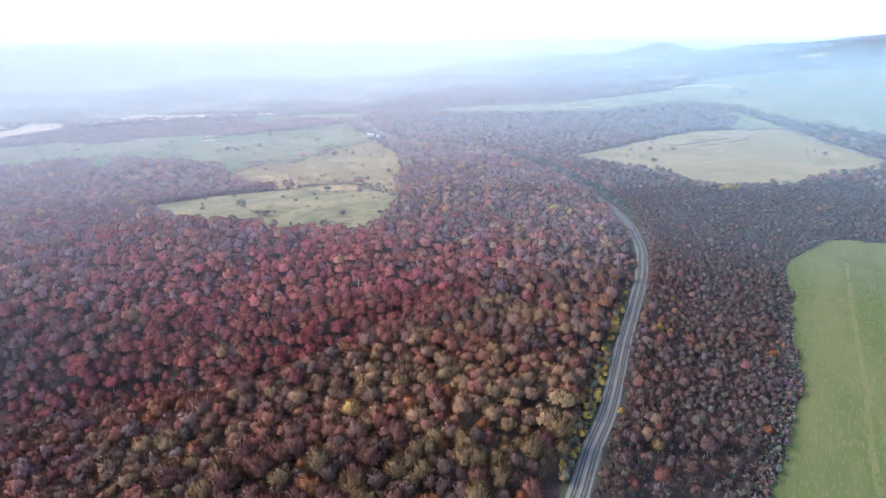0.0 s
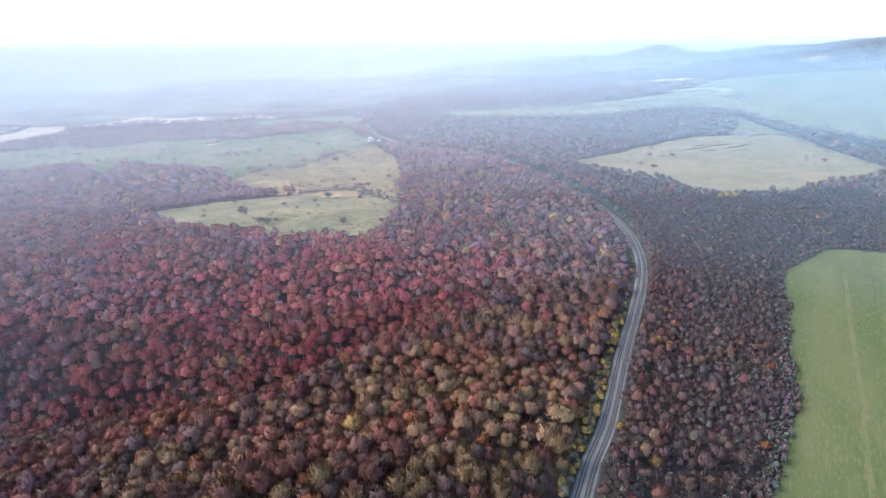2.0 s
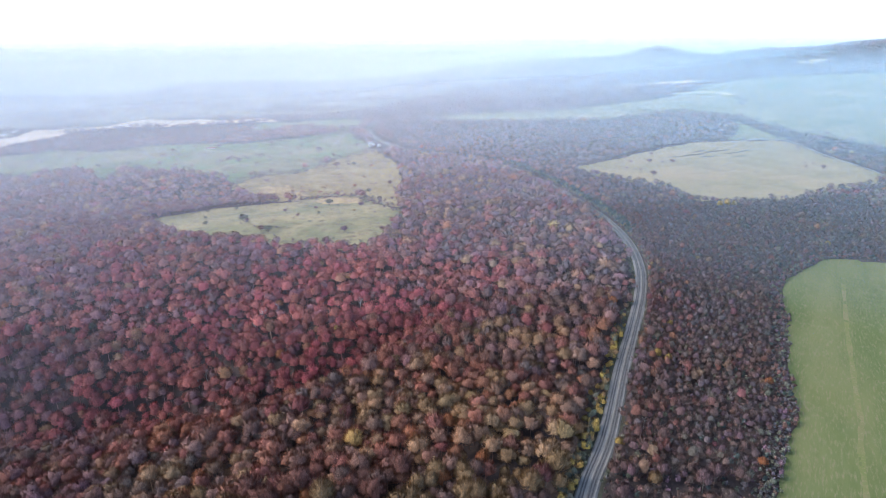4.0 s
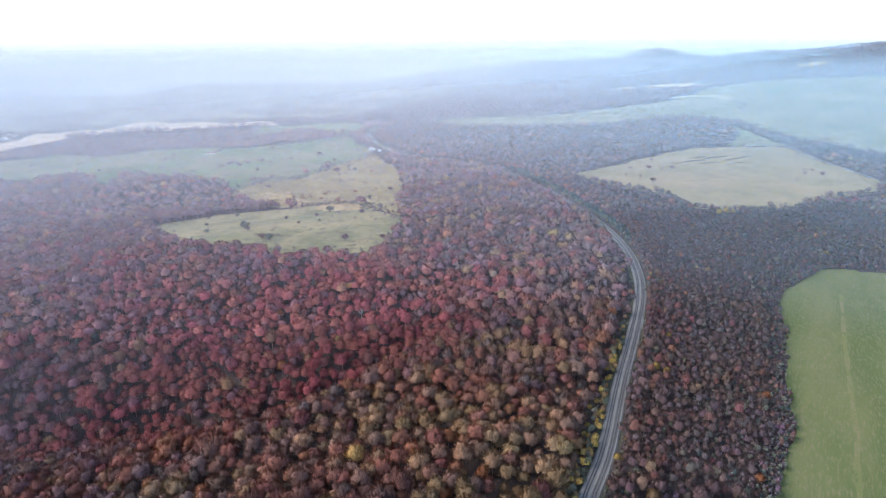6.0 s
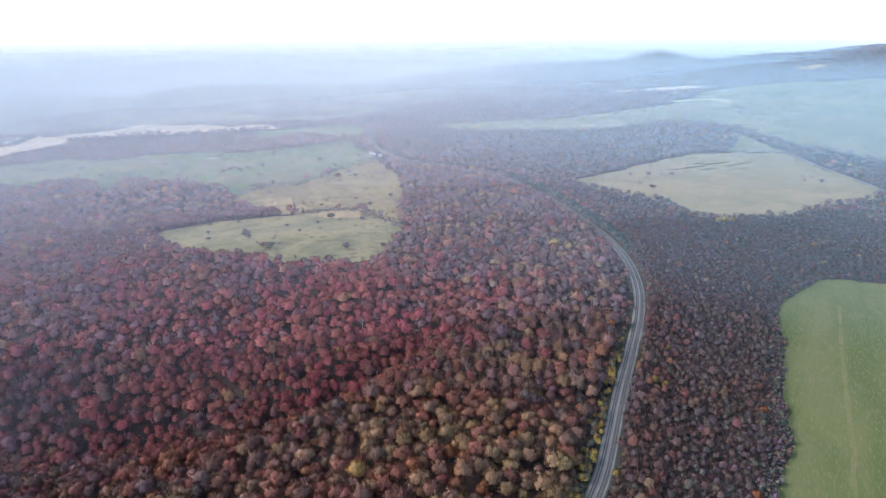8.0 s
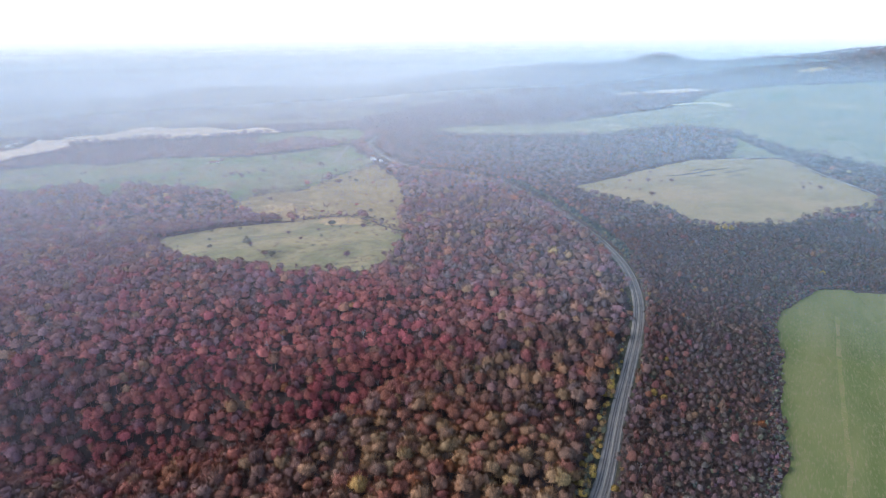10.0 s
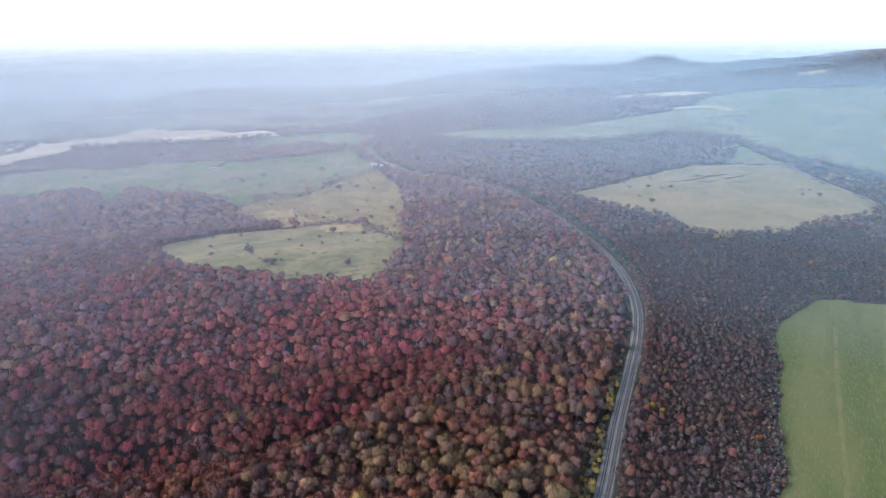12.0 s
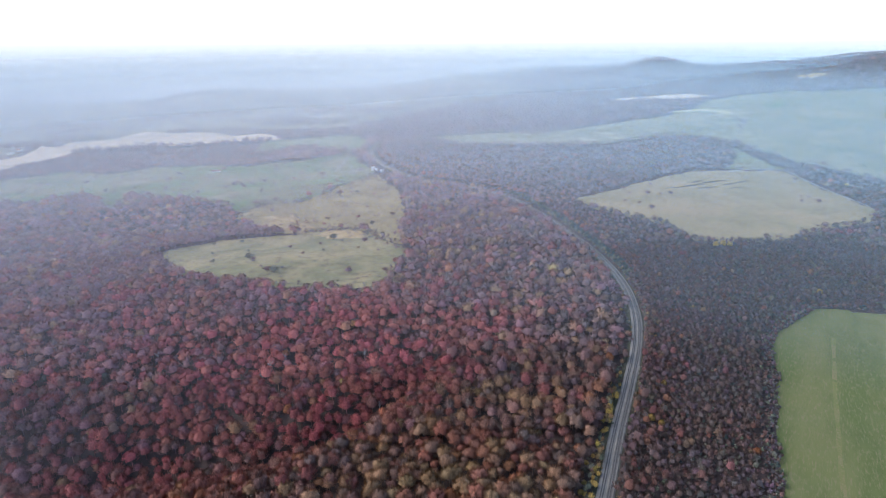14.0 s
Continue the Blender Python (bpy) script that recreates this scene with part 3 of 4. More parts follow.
# trees that stand out by their colour: place, kind, size
MARKED = [
    (365, 777, "yellow", 1.00), (375, 778, "yellow", 1.05), (384, 778, "yellow", 0.95), (2, 311, "orange", 1.05), (415, 622, "yellow", 0.75), (156, 394, "yellow", 0.75),
    (-98, 500, "yellow", 0.85), (148, 488, "orange", 0.95), (188, 596, "yellow", 0.60), (-18, 295, "orange", 1.00), (217, 560, "ochre", 0.65), (184, 447, "yellow", 0.60),
    (162, 388, "yellow", 0.65), (168, 419, "ochre", 0.55), (93, 336, "olive", 0.50), (78, 299, "yellow", 0.42), (96, 345, "yellow", 0.45), (99, 352, "olive", 0.45),
    (74, 291, "olive", 0.42), (103, 362, "ochre", 0.50), (-33, 1210, "yellow", 1.00), (-329, 372, "green", 0.80), (61, 391, "yellow", 0.80), (68, 377, "ochre", 1.00),
    (53, 400, "ochre", 0.90), (103, 433, "ochre", 1.00), (30, 400, "ochre", 1.00), (117, 382, "yellow", 0.50), (86, 316, "yellow", 0.55), (90, 325, "yellow", 0.50),
    (100, 292, "yellow", 0.60), (104, 280, "ochre", 0.50), (174, 440, "yellow", 0.60), (200, 516, "ochre", 0.70), (205, 533, "ochre", 0.65), (211, 578, "ochre", 0.70),
    (216, 352, "orange", 0.60), (173, 273, "orange", 0.60), (32, 269, "ochre", 1.10), (39, 266, "ochre", 1.15), (16, 275, "ochre", 0.90), (20, 275, "orange", 0.90),
    (0, 525, "rust", 1.10), (-8, 533, "rust", 1.10), (-165, 555, "orange", 0.90), (-139, 610, "ochre", 0.90), (-122, 603, "ochre", 0.80), (-129, 333, "ochre", 0.90),
    (-161, 299, "orange", 0.90), (-231, 321, "ochre", 0.90), (-142, 466, "orange", 1.00), (-321, 364, "green", 0.80), (-427, 531, "orange", 1.00), (-31, 1189, "yellow", 0.80),
    (-29, 432, "ochre", 0.90), (-353, 523, "pine", 0.95), (-341, 531, "pine", 0.90), (-242, 525, "pine", 0.90), (-248, 516, "pine", 0.80), (-284, 536, "pine", 0.85),
    (-399, 527, "pine", 0.90),
]


def scattered(y0, y1, gap, margin=90):
    """Jittered places over the plan between two distances ahead, within the land that the flight looks over."""
    w = 0.70 * y1 + margin + 60
    x, y = np.meshgrid(np.arange(-w, w, gap), np.arange(y0, y1, gap))
    y = y + (np.arange(x.shape[1]) % 2) * gap * 0.5
    x, y = x.ravel() + rng.uniform(-0.42, 0.42, x.size) * gap, y.ravel() + rng.uniform(-0.42, 0.42, x.size) * gap
    k = np.abs(x) < np.maximum(0.70 * y, 0) + margin + (y < 196) * 130
    return x[k], y[k]


def wooded(x, y):
    """Which of these places carry forest."""
    ok = np.ones(x.shape, bool)
    for o in OPEN_LAND:
        ok &= ~inside(x, y, o)
    for o in SPARSE:
        ok &= ~inside(x, y, o)
    for mx, my, _, size in MARKED:
        ok &= (x - mx) ** 2 + (y - my) ** 2 > (5.2 * size) ** 2
    # the open yard before the farmhouses
    ok &= ~((np.abs(x + 160) < 34) & (y > 1310) & (y < 1440))
    # thin scrub between the clearing, the houses and the railway
    thin = bump(x, y, -190, 1330, 90, 80) * 0.5 + bump(x, y, -450, 1130, 120, 60) * 0.4
    ok &= rng.uniform(size=x.shape) > thin
    return ok


NEIGHBOURS = []


def species(x, y, rd):
    """A kind of tree for each place, by the patches in which they grow."""
    n = len(x)
    w = np.zeros((n, len(KINDS)))
    K = {k: i for i, k in enumerate(KINDS)}
    red = 2.6 * bump(x, y, -150, 530, 100, 80, 12) + 0.8 * bump(x, y, -310, 450, 110, 45, 15) + 0.9 * bump(x, y, -60, 535, 60, 26, 30)
    rose = bump(x, y, -390, 620, 140, 95)
    near = 1.2 * bump(x, y, 5, 290, 150, 100)
    left = bump(x, y, -230, 320, 110, 60)
    far = step(y, 620, 900)
    right = step(rd, 0, 6)
    w[:, K["rust"]] = 0.30 + 0.9 * red + 0.25 * near + 0.5 * left + 0.20 * rose
    w[:, K["wine"]] = 0.06 + 1.2 * red + 0.55 * rose + 0.15 * left
    w[:, K["brown"]] = 0.55 + 0.30 * far + 0.45 * near + 0.2 * left - 0.2 * red
    w[:, K["ochre"]] = 0.04 + 0.80 * near + 0.10 * far + 0.10 * far + 0.03 * rose + 0.25 * bump(x, y, -20, 1080, 90, 120) + 0.15 * bump(x, y, 60, 700, 110, 120)
    w[:, K["yellow"]] = 0.002
    w[:, K["grey"]] = 0.30 - 0.20 * near + 0.10 * far + 0.4 * bump(x, y, 90, 760, 110, 190) + 0.5 * bump(x, y, -250, 490, 90, 26, 10)
    w[:, K["olive"]] = 0.004
    w[:, K["teal"]] = 0.001
    w[:, K["gold"]] = 0.001
    w[:, K["mauve"]] = 0.50 + 0.35 * rose - 0.45 * near + 0.3 * far
    w[:, K["orange"]] = 0.006 + 0.15 * near
    r = np.array([0.06, 0.010, 0.75, 0.020, 0.002, 0.70, 0.10, 0.25, 0.006, 0.05, 0.0])
    r = r + np.outer(step(-rd, -60, -20), (0.35, 0.02, 0.2, 0.03, 0, -0.25, -0.05, 0.1, 0.02, 0, 0)) + np.outer(step(rd, 70, 150), (0, 0, -0.3, 0, 0, 0.1, 0.12, 0, 0, 0.15, 0))
    w = np.clip(w, 0.001, None) * (1 - right)[:, None] + np.clip(r, 0, None) * right[:, None]
    # patches: neighbouring trees tend to be of one kind
    for i in range(len(KINDS)):
        w[:, i] *= np.exp(0.9 * np.sin(x * 0.031 + i * 2.1 + np.sin(y * 0.023 + i)) * np.sin(y * 0.037 + i * 1.3))
    w /= w.sum(1, keepdims=True)
    NEIGHBOURS[:] = [w @ TINTS]
    return (w.cumsum(1) > rng.uniform(size=n)[:, None]).argmax(1)


BARE = (KINDS.index("grey"),)
BRIGHT = tuple(KINDS.index(k) for k in ("yellow", "ochre", "orange", "wine"))


def young(x, y, rd):
    """The young wood between the railway and the crop field."""
    return (rd > 0) & (x < 560) & (y < 800)


def forest(name, label, y0, y1, gap, count, size, near_skip=False, pale=1.0):
    """Many trees of a stretch of the plan, joined."""
    x, y = scattered(y0, y1, gap)
    k = wooded(x, y)
    x, y = x[k], y[k]
    rd = rail_distance(x, y)
    k = np.abs(rd) > np.where(y > 800, 12.5, 7.8) + (rd > 0) * 1.0 + ((rd < 0) & (y < 470)) * 4.5
    k &= ~((y > 690) & (y < 1120) & (rd > 0) & (rd < 21))
    x, y, rd = x[k], y[k], rd[k]
    if y0 < 900:
        k = ~young(x, y, rd)
        x, y, rd = x[k], y[k], rd[k]
    if near_skip:
        k = ~((y < SINGLE_Y) & (np.abs(x) < SINGLE_X))
        x, y, rd = x[k], y[k], rd[k]
    kind = species(x, y, rd)
    low = np.where(rd > 0, 0.72, 1.0) * np.where(np.abs(rd) < 16, 0.6, 1.0) * np.where((x < -450) & (y > 1560) & (y < 2300), 0.55, 1.0)
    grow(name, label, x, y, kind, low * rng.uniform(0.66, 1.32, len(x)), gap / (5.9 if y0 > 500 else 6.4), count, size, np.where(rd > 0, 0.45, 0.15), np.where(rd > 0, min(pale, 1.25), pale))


BARK_TINT = (0.25, 0.215, 0.195)


def grow(name, label, x, y, kind, scale, spread, count, size, bare_share=0.15, pale=1.0):
    """Trees at these places, joined: each a model of its shape, turned, scaled and tinted by its kind and by pale."""
    z = ground_height(x, y) - 0.2
    tris, tint, ways = [], [], []
    pick = rng.integers(0, 10, len(x))
    spin = rng.uniform(0, 6.283, len(x))
    # random tone of each tree; pale adds a stand's haze brightening to its colour
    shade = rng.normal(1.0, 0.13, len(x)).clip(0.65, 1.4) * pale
    own = TINTS[kind]
    if NEIGHBOURS and len(NEIGHBOURS[0]) == len(kind):
        own = own * 0.5 + NEIGHBOURS[0] * 0.5
    bare = np.isin(kind, BARE) | ((rng.uniform(size=len(x)) < bare_share) & ~np.isin(kind, BRIGHT))
    for b in (False, True):
        for v in range(10):
            k = np.where((bare == b) & (pick == v))[0]
            if not len(k):
                continue
            m, twig, out, tone = crown(count, size, 13.5, 4.2, True) if b else crown(count, size, 15.0, 4.9)
            if count > 110:
                m = np.concatenate([m, limb((0, 0, -0.5), (0.2, 0.1, 10), 0.25, 0.08, 3)])
                twig, tone = np.concatenate([twig, np.ones(6, bool)]), np.concatenate([tone, np.ones(6)])
                out = np.concatenate([out, np.tile((0.3, -0.6, 0.3), (6, 3, 1))])
            c, s = np.cos(spin[k])[:, None, None], np.sin(spin[k])[:, None, None]
            w = (scale[k] * spread)[:, None, None]
            X = (m[None, ..., 0] * c - m[None, ..., 1] * s) * w + x[k][:, None, None]
            Y = (m[None, ..., 0] * s + m[None, ..., 1] * c) * w + y[k][:, None, None]
            Z = m[None, ..., 2] * (scale[k] * rng.uniform(0.85, 1.15, len(k)))[:, None, None] + z[k][:, None, None]
            tris.append(np.stack([X, Y, Z], -1).reshape(-1, 3, 3))
            ways.append(np.stack([out[None, ..., 0] * c - out[None, ..., 1] * s, out[None, ..., 0] * s + out[None, ..., 1] * c, np.repeat(out[None, ..., 2], len(k), 0)], -1).reshape(-1, 3, 3))
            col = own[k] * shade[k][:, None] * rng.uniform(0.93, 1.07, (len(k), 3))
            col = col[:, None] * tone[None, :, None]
            col[:, twig] = col[:, twig] * 0.65 + np.array(BARK_TINT) * 0.35
            tint.append(col.reshape(-1, 3))
    tris, tint, ways = np.concatenate(tris), np.concatenate(tint), np.concatenate(ways)
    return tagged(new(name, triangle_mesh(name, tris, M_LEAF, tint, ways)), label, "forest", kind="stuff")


# the nearest trees of the rise stand singly
SINGLE_Y, SINGLE_X = 264.0, 150.0
MIXED = {"rust": "rust-brown", "wine": "wine-red", "brown": "dull brown", "ochre": "ochre-yellow", "yellow": "bright yellow",
         "grey": "leafless grey", "olive": "olive-green", "mauve": "mauve-brown", "orange": "bright orange", "green": "yellow-green", "pine": "dark greenish", "teal": "dark blue-green", "gold": "straw-gold"}
protos = {}


def single_tree(kind, variant, x, y, scale):
    """One broad-leaved tree: trunk with limbs, and a crown of leaf clumps."""
    m = pose(x, y, float(ground_height(x, y)) - 0.2, 0, 0, rng.uniform(0, 360)) @ Matrix.Diagonal((scale, scale, scale * rng.uniform(0.9, 1.1), 1))
    key = (kind, variant)
    if key in protos:
        return copy_thing(protos[key], m)
    root = new("forest_tree")
    tris, twig, out, tone = crown(1000, 0.58, 13.5, 4.2, True) if kind == "grey" else crown(1000, 0.56, 15.0, 4.9)
    own = 0.5 if kind in ("wine", "grey", "mauve", "rust") else 0.85
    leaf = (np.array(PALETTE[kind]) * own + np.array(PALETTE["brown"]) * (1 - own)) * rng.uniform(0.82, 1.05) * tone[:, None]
    tint = np.where(twig[:, None], leaf * 0.6 + np.array(BARK_TINT) * 0.4, leaf)
    part("trunk", triangle_mesh("trunk", trunk_and_limbs(13.0, 4.6), M_BARK), root, "grey forked trunk with rising limbs")
    part("crown", triangle_mesh("crown", tris, M_LEAF, tint, out), root)
    tagged(root, f"{MIXED[kind]} broad-crowned autumn tree in dense forest", "tree", group="trees of the near forest")
    root.matrix_basis = m
    protos[key] = root
    return root


x, y = scattered(196, SINGLE_Y, 8.4)
k = wooded(x, y) & (np.abs(x) < SINGLE_X)
x, y = x[k], y[k]
rd = rail_distance(x, y)
k = (np.abs(rd) > 9.5 + (rd < 0) * 3.0) & ((y > 225) | (np.abs(x) < 90))
x, y, rd = x[k], y[k], rd[k]
for px, py, kd, r in zip(x, y, species(x, y, rd), rd):
    name = "brown" if KINDS[kd] in ("olive", "yellow") else KINDS[kd]
    single_tree("grey" if r > 0 and rng.uniform() < 0.6 else name, int(rng.integers(0, 3)), px, py, (0.72 if r > 0 else 1.0) * rng.uniform(0.88, 1.36) * (0.75 if abs(r) < 16 else 1))
# yellow, orange and green trees that stand out
for px, py, kind, s in MARKED:
    single_tree(kind, 5, px, py, s)


def dead_tree(x, y, s):
    """A pale leafless tree with a bare forked trunk."""
    root = new("dead_tree")
    part("trunk", triangle_mesh("trunk", trunk_and_limbs(15.0, 3.6, 8), M_PALEBARK), root, "pale bare trunk and limbs")
    tagged(root, "pale leafless dead tree standing in the forest", "tree", group="dead trees of the slope")
    root.matrix_basis = pose(x, y, float(ground_height(x, y)) - 0.2, 0, 0, rng.uniform(0, 360)) @ Matrix.Diagonal((s, s, s, 1))


M_PALEBARK = plain("pale bark", (0.46, 0.42, 0.38), 0.9)
for px, py, s in ((-212, 456, 1.15), (-206, 460, 1.0), (-181, 524, 1.1), (-176, 537, 1.2), (-234, 552, 1.1), (-164, 548, 1.2), (-82, 544, 1.1), (-255, 494, 1.0), (-361, 497, 1.0), (-108, 444, 1.0), (-300, 560, 1.0), (-60, 470, 1.05), (170, 470, 0.8), (120, 310, 0.7), (230, 520, 0.8)):
    dead_tree(px, py, s)

# farther stands get lighter tints: part of the distance haze is painted into them
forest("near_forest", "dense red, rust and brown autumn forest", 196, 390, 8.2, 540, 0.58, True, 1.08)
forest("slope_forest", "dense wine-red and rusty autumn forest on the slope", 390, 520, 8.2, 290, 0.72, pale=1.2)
x, y = scattered(196, 800, 5.4)
rd = rail_distance(x, y)
k = young(x, y, rd) & wooded(x, y) & (rd > np.where(y > 690, 21, 9)) & ~inside(x + 14, y, CROP) & ~inside(x + 8, y - 10, CROP) & ~((y < SINGLE_Y) & (np.abs(x) < SINGLE_X))
x, y, rd = x[k], y[k], rd[k]
grow("young_forest", "dense brushy grey-brown young wood", x, y, species(x, y, rd), rng.uniform(0.46, 0.86, len(x)) * np.where(rd < 30, 1.2, 1.0), 1.25, 92, 0.72, 0.85, 0.85)
forest("home_forest", "brown and rusty autumn forest under the flight", -260, 196, 9.5, 70, 2.0)
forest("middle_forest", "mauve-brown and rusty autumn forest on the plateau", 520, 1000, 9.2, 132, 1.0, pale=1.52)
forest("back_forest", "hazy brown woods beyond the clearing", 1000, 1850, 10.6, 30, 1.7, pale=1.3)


def low_growth(name, label, x, y, kinds, smin, smax, count=60, size=0.9):
    """Bushes and young growth of a strip, joined."""
    kind = np.array([KINDS.index(k) for k in rng.choice(kinds, len(x))])
    return grow(name, label, x, y, kind, rng.uniform(smin, smax, len(x)), 1.2, count, size * 1.5 / (smin + smax))


# scrub along both edges of the railway
t = rng.integers(66, 236, 620)
off = rng.uniform(6.2, 12, 620) * rng.choice((-1, 1), 620)
low_growth("verge_scrub", "low olive and yellow scrub along the railway", RAILWAY[t, 0] + side[t, 0] * off + rng.uniform(-2, 2, 620), RAILWAY[t, 1] + side[t, 1] * off + rng.uniform(-2, 2, 620),
           ["olive", "olive", "brown", "grey", "grey", "ochre"], 0.12, 0.32)
t = np.where((RAILWAY[:, 1] > 240) & (RAILWAY[:, 1] < 470))[0]
t = rng.choice(t, 210)
off = rng.uniform(-13.0, -7.0, 210)
low_growth("verge_bushes", "yellow and olive bushes beside the railway", RAILWAY[t, 0] + side[t, 0] * off, RAILWAY[t, 1] + side[t, 1] * off + rng.uniform(-2, 2, 210), ["olive", "yellow", "ochre", "yellow", "olive"], 0.30, 0.62, 110, 0.50)
t = np.where((RAILWAY[:, 1] > 480) & (RAILWAY[:, 1] < 1000))[0]
t = rng.choice(t, 170)
off = rng.uniform(8.0, 14.0, 170)
low_growth("verge_bushes", "olive and ochre bushes beside the railway", RAILWAY[t, 0] + side[t, 0] * off, RAILWAY[t, 1] + side[t, 1] * off + rng.uniform(-2, 2, 170), ["olive", "ochre", "olive", "grey"], 0.25, 0.55, 60, 0.7)
# dark bushes stand in for the trees' shade along the right bank
t = np.where((RAILWAY[:, 1] > 690) & (RAILWAY[:, 1] < 1120))[0]
t = rng.choice(t, 260)
off = rng.uniform(9.0, 19.0, 260)
low_growth("bank_shade_bushes", "dark blue-green bushes standing in for shade on the railway bank", RAILWAY[t, 0] + side[t, 0] * off, RAILWAY[t, 1] + side[t, 1] * off + rng.uniform(-3, 3, 260), ["teal", "teal", "teal", "olive"], 0.4, 0.7, 60, 0.7)
# young undergrowth in the wood right of the railway and along the crop field
x, y = scattered(200, 760, 4.7)
rd = rail_distance(x, y)
k = (rd > 11) & ~inside(x, y, CROP) & (x < 520)
low_growth("undergrowth", "dense grey-brown undergrowth between young trees", x[k], y[k], ["brown", "brown", "olive", "mauve", "grey", "teal"], 0.22, 0.46, 24, 1.3)


def patchy(outline, n, grain):
    """Places inside an outline, crowded into patches."""
    p = rng.uniform(outline.min(0), outline.max(0), (n * 8, 2))
    p = p[inside(p[:, 0], p[:, 1], outline)]
    q = np.sin(p[:, 0] / grain + 1.7 * np.sin(p[:, 1] / grain * 0.8)) * np.sin(p[:, 1] / grain * 1.3 + 0.6)
    p = p[q + rng.normal(size=len(p)) * 0.35 > 0.25][:n]
    return p[:, 0], p[:, 1]


low_growth("pasture_scrub", "soft brown and mauve scrub on rough pasture", *patchy(SCRUB, 420, 20), ["brown", "mauve", "gold", "ochre"], 0.12, 0.34, 50, 0.8)
p = rng.normal(size=(2, 150)) * np.array([[34], [26]]) + np.array([[-285], [1040]])
low_growth("golden_bushes", "straw-gold leafy bushes above the clearing", p[0], p[1], ["gold", "gold", "ochre", "brown"], 0.2, 0.45, 50, 1.0)
low_growth("clearing_tufts", "low brown tufts scattered over the clearing", *patchy(CLEARING, 700, 14), ["brown", "ochre", "olive", "mauve"], 0.05, 0.16, 26, 1.1)
low_growth("meadow_scrub", "thin scrub scattered over the green meadow", *patchy(MEADOW, 450, 45), ["olive", "brown", "grey", "olive", "mauve"], 0.15, 0.60, 40, 1.1)
# scrub that softens the edges of the open land
for outline, n, most in ((MEADOW, 900, 0.6), (SCRUB, 300, 0.5), (CLEARING, 620, 0.45), (PASTURE, 300, 0.40), (ARABLE, 200, 0.4)):
    i = rng.integers(0, len(outline), n)
    s = rng.normal(0, 8, (2, n)) + (outline[(i + 1) % len(outline)] - outline[i]).T * rng.uniform(size=n)
    low_growth("edge_scrub", "loose scrub along the edge of open land", outline[i, 0] + s[0], outline[i, 1] + s[1], ["mauve", "brown", "grey", "olive", "grey"], 0.12, most, 40, 1.0)
# grey shrub belt along the crop field
i = rng.integers(0, len(CROP), 2200)
ex, ey = CROP[i, 0] + rng.normal(-4, 4, 2200), CROP[i, 1] + rng.normal(1.5, 3, 2200)
k = ~inside(ex - 1.0, ey, CROP) & (ex < 420) & (ey > 205) & (ex < 0.62 * ey + 90)
low_growth("hedge_belt", "dense grey shrub belt along the crop field", ex[k], ey[k], ["grey", "grey", "olive", "grey", "brown"], 0.15, 0.30, 44, 1.2)


# ---- bushes on the open land ----
bush_protos = {}


def bush(kind, x, y, s):
    """A round bush: short stems and a low crown."""
    m = pose(x, y, float(rough_ground(np.array(x), np.array(y))) + 0.2, 0, 0, rng.uniform(0, 360)) @ Matrix.Diagonal((s, s, s, 1))
    v = (kind, int(rng.integers(0, 2)))
    if v in bush_protos:
        return copy_thing(bush_protos[v], m)
    root = new("bush")
    tris, _, out, tone = crown(260, 0.6, 4.2, 3.2)
    part("stems", triangle_mesh("stems", np.concatenate([limb((0, 0, -0.4), (math.cos(a) * 1.2, math.sin(a) * 1.2, 2.2), 0.12, 0.04, 4) for a in (0, 1.6, 3.1, 4.7)]), M_BARK), root)
    part("crown", triangle_mesh("crown", tris, M_LEAF, np.array(PALETTE[kind]) * tone[:, None], out), root)
    tagged(root, f"{MIXED[kind]} bush on open pasture", "bush", group="bushes on the pastures")
    root.matrix_basis = m
    bush_protos[v] = root
    return root


for o, n, kinds, lo, hi in ((MEADOW, 40, ("olive", "brown", "grey", "olive", "mauve"), 0.6, 1.6), (SCRUB, 26, ("brown", "mauve", "olive", "rust", "ochre"), 0.6, 1.3),
                            (CLEARING, 14, ("olive", "brown", "mauve"), 0.5, 1.1)):
    lo_c, hi_c = o.min(0), o.max(0)
    p = rng.uniform(lo_c, hi_c, (n * 3, 2))
    p = p[inside(p[:, 0], p[:, 1], o)][:n]
    for px, py in p:
        bush(str(rng.choice(kinds)), px, py, rng.uniform(lo, hi))
for px, py, s in ((331, 1103, 1.1), (332, 1068, 1.3), (362, 1061, 1.2), (384, 1056, 1.1), (400, 1052, 1.1), (385, 1120, 0.9), (504, 1180, 0.9), (639, 1094, 1.0), (604, 1007, 0.9), (612, 998, 1.1), (589, 977, 0.8), (612, 968, 1.1), (312, 1023, 1.1), (331, 1006, 1.2), (340, 969, 1.3)):
    bush("brown", px, py, s)
for px, py, s, kind in ((-274, 800, 1.7, "olive"), (-266, 788, 1.3, "grey"), (-224, 741, 1.8, "olive"), (-216, 752, 1.4, "grey"), (-234, 744, 1.3, "brown"), (-126, 735, 1.4, "mauve"), (-78, 737, 1.0, "brown"), (-176, 908, 1.6, "olive"), (-160, 894, 1.4, "grey"), (-123, 880, 1.3, "mauve"), (-203, 814, 1.1, "brown")):
    bush(kind, px, py, s)
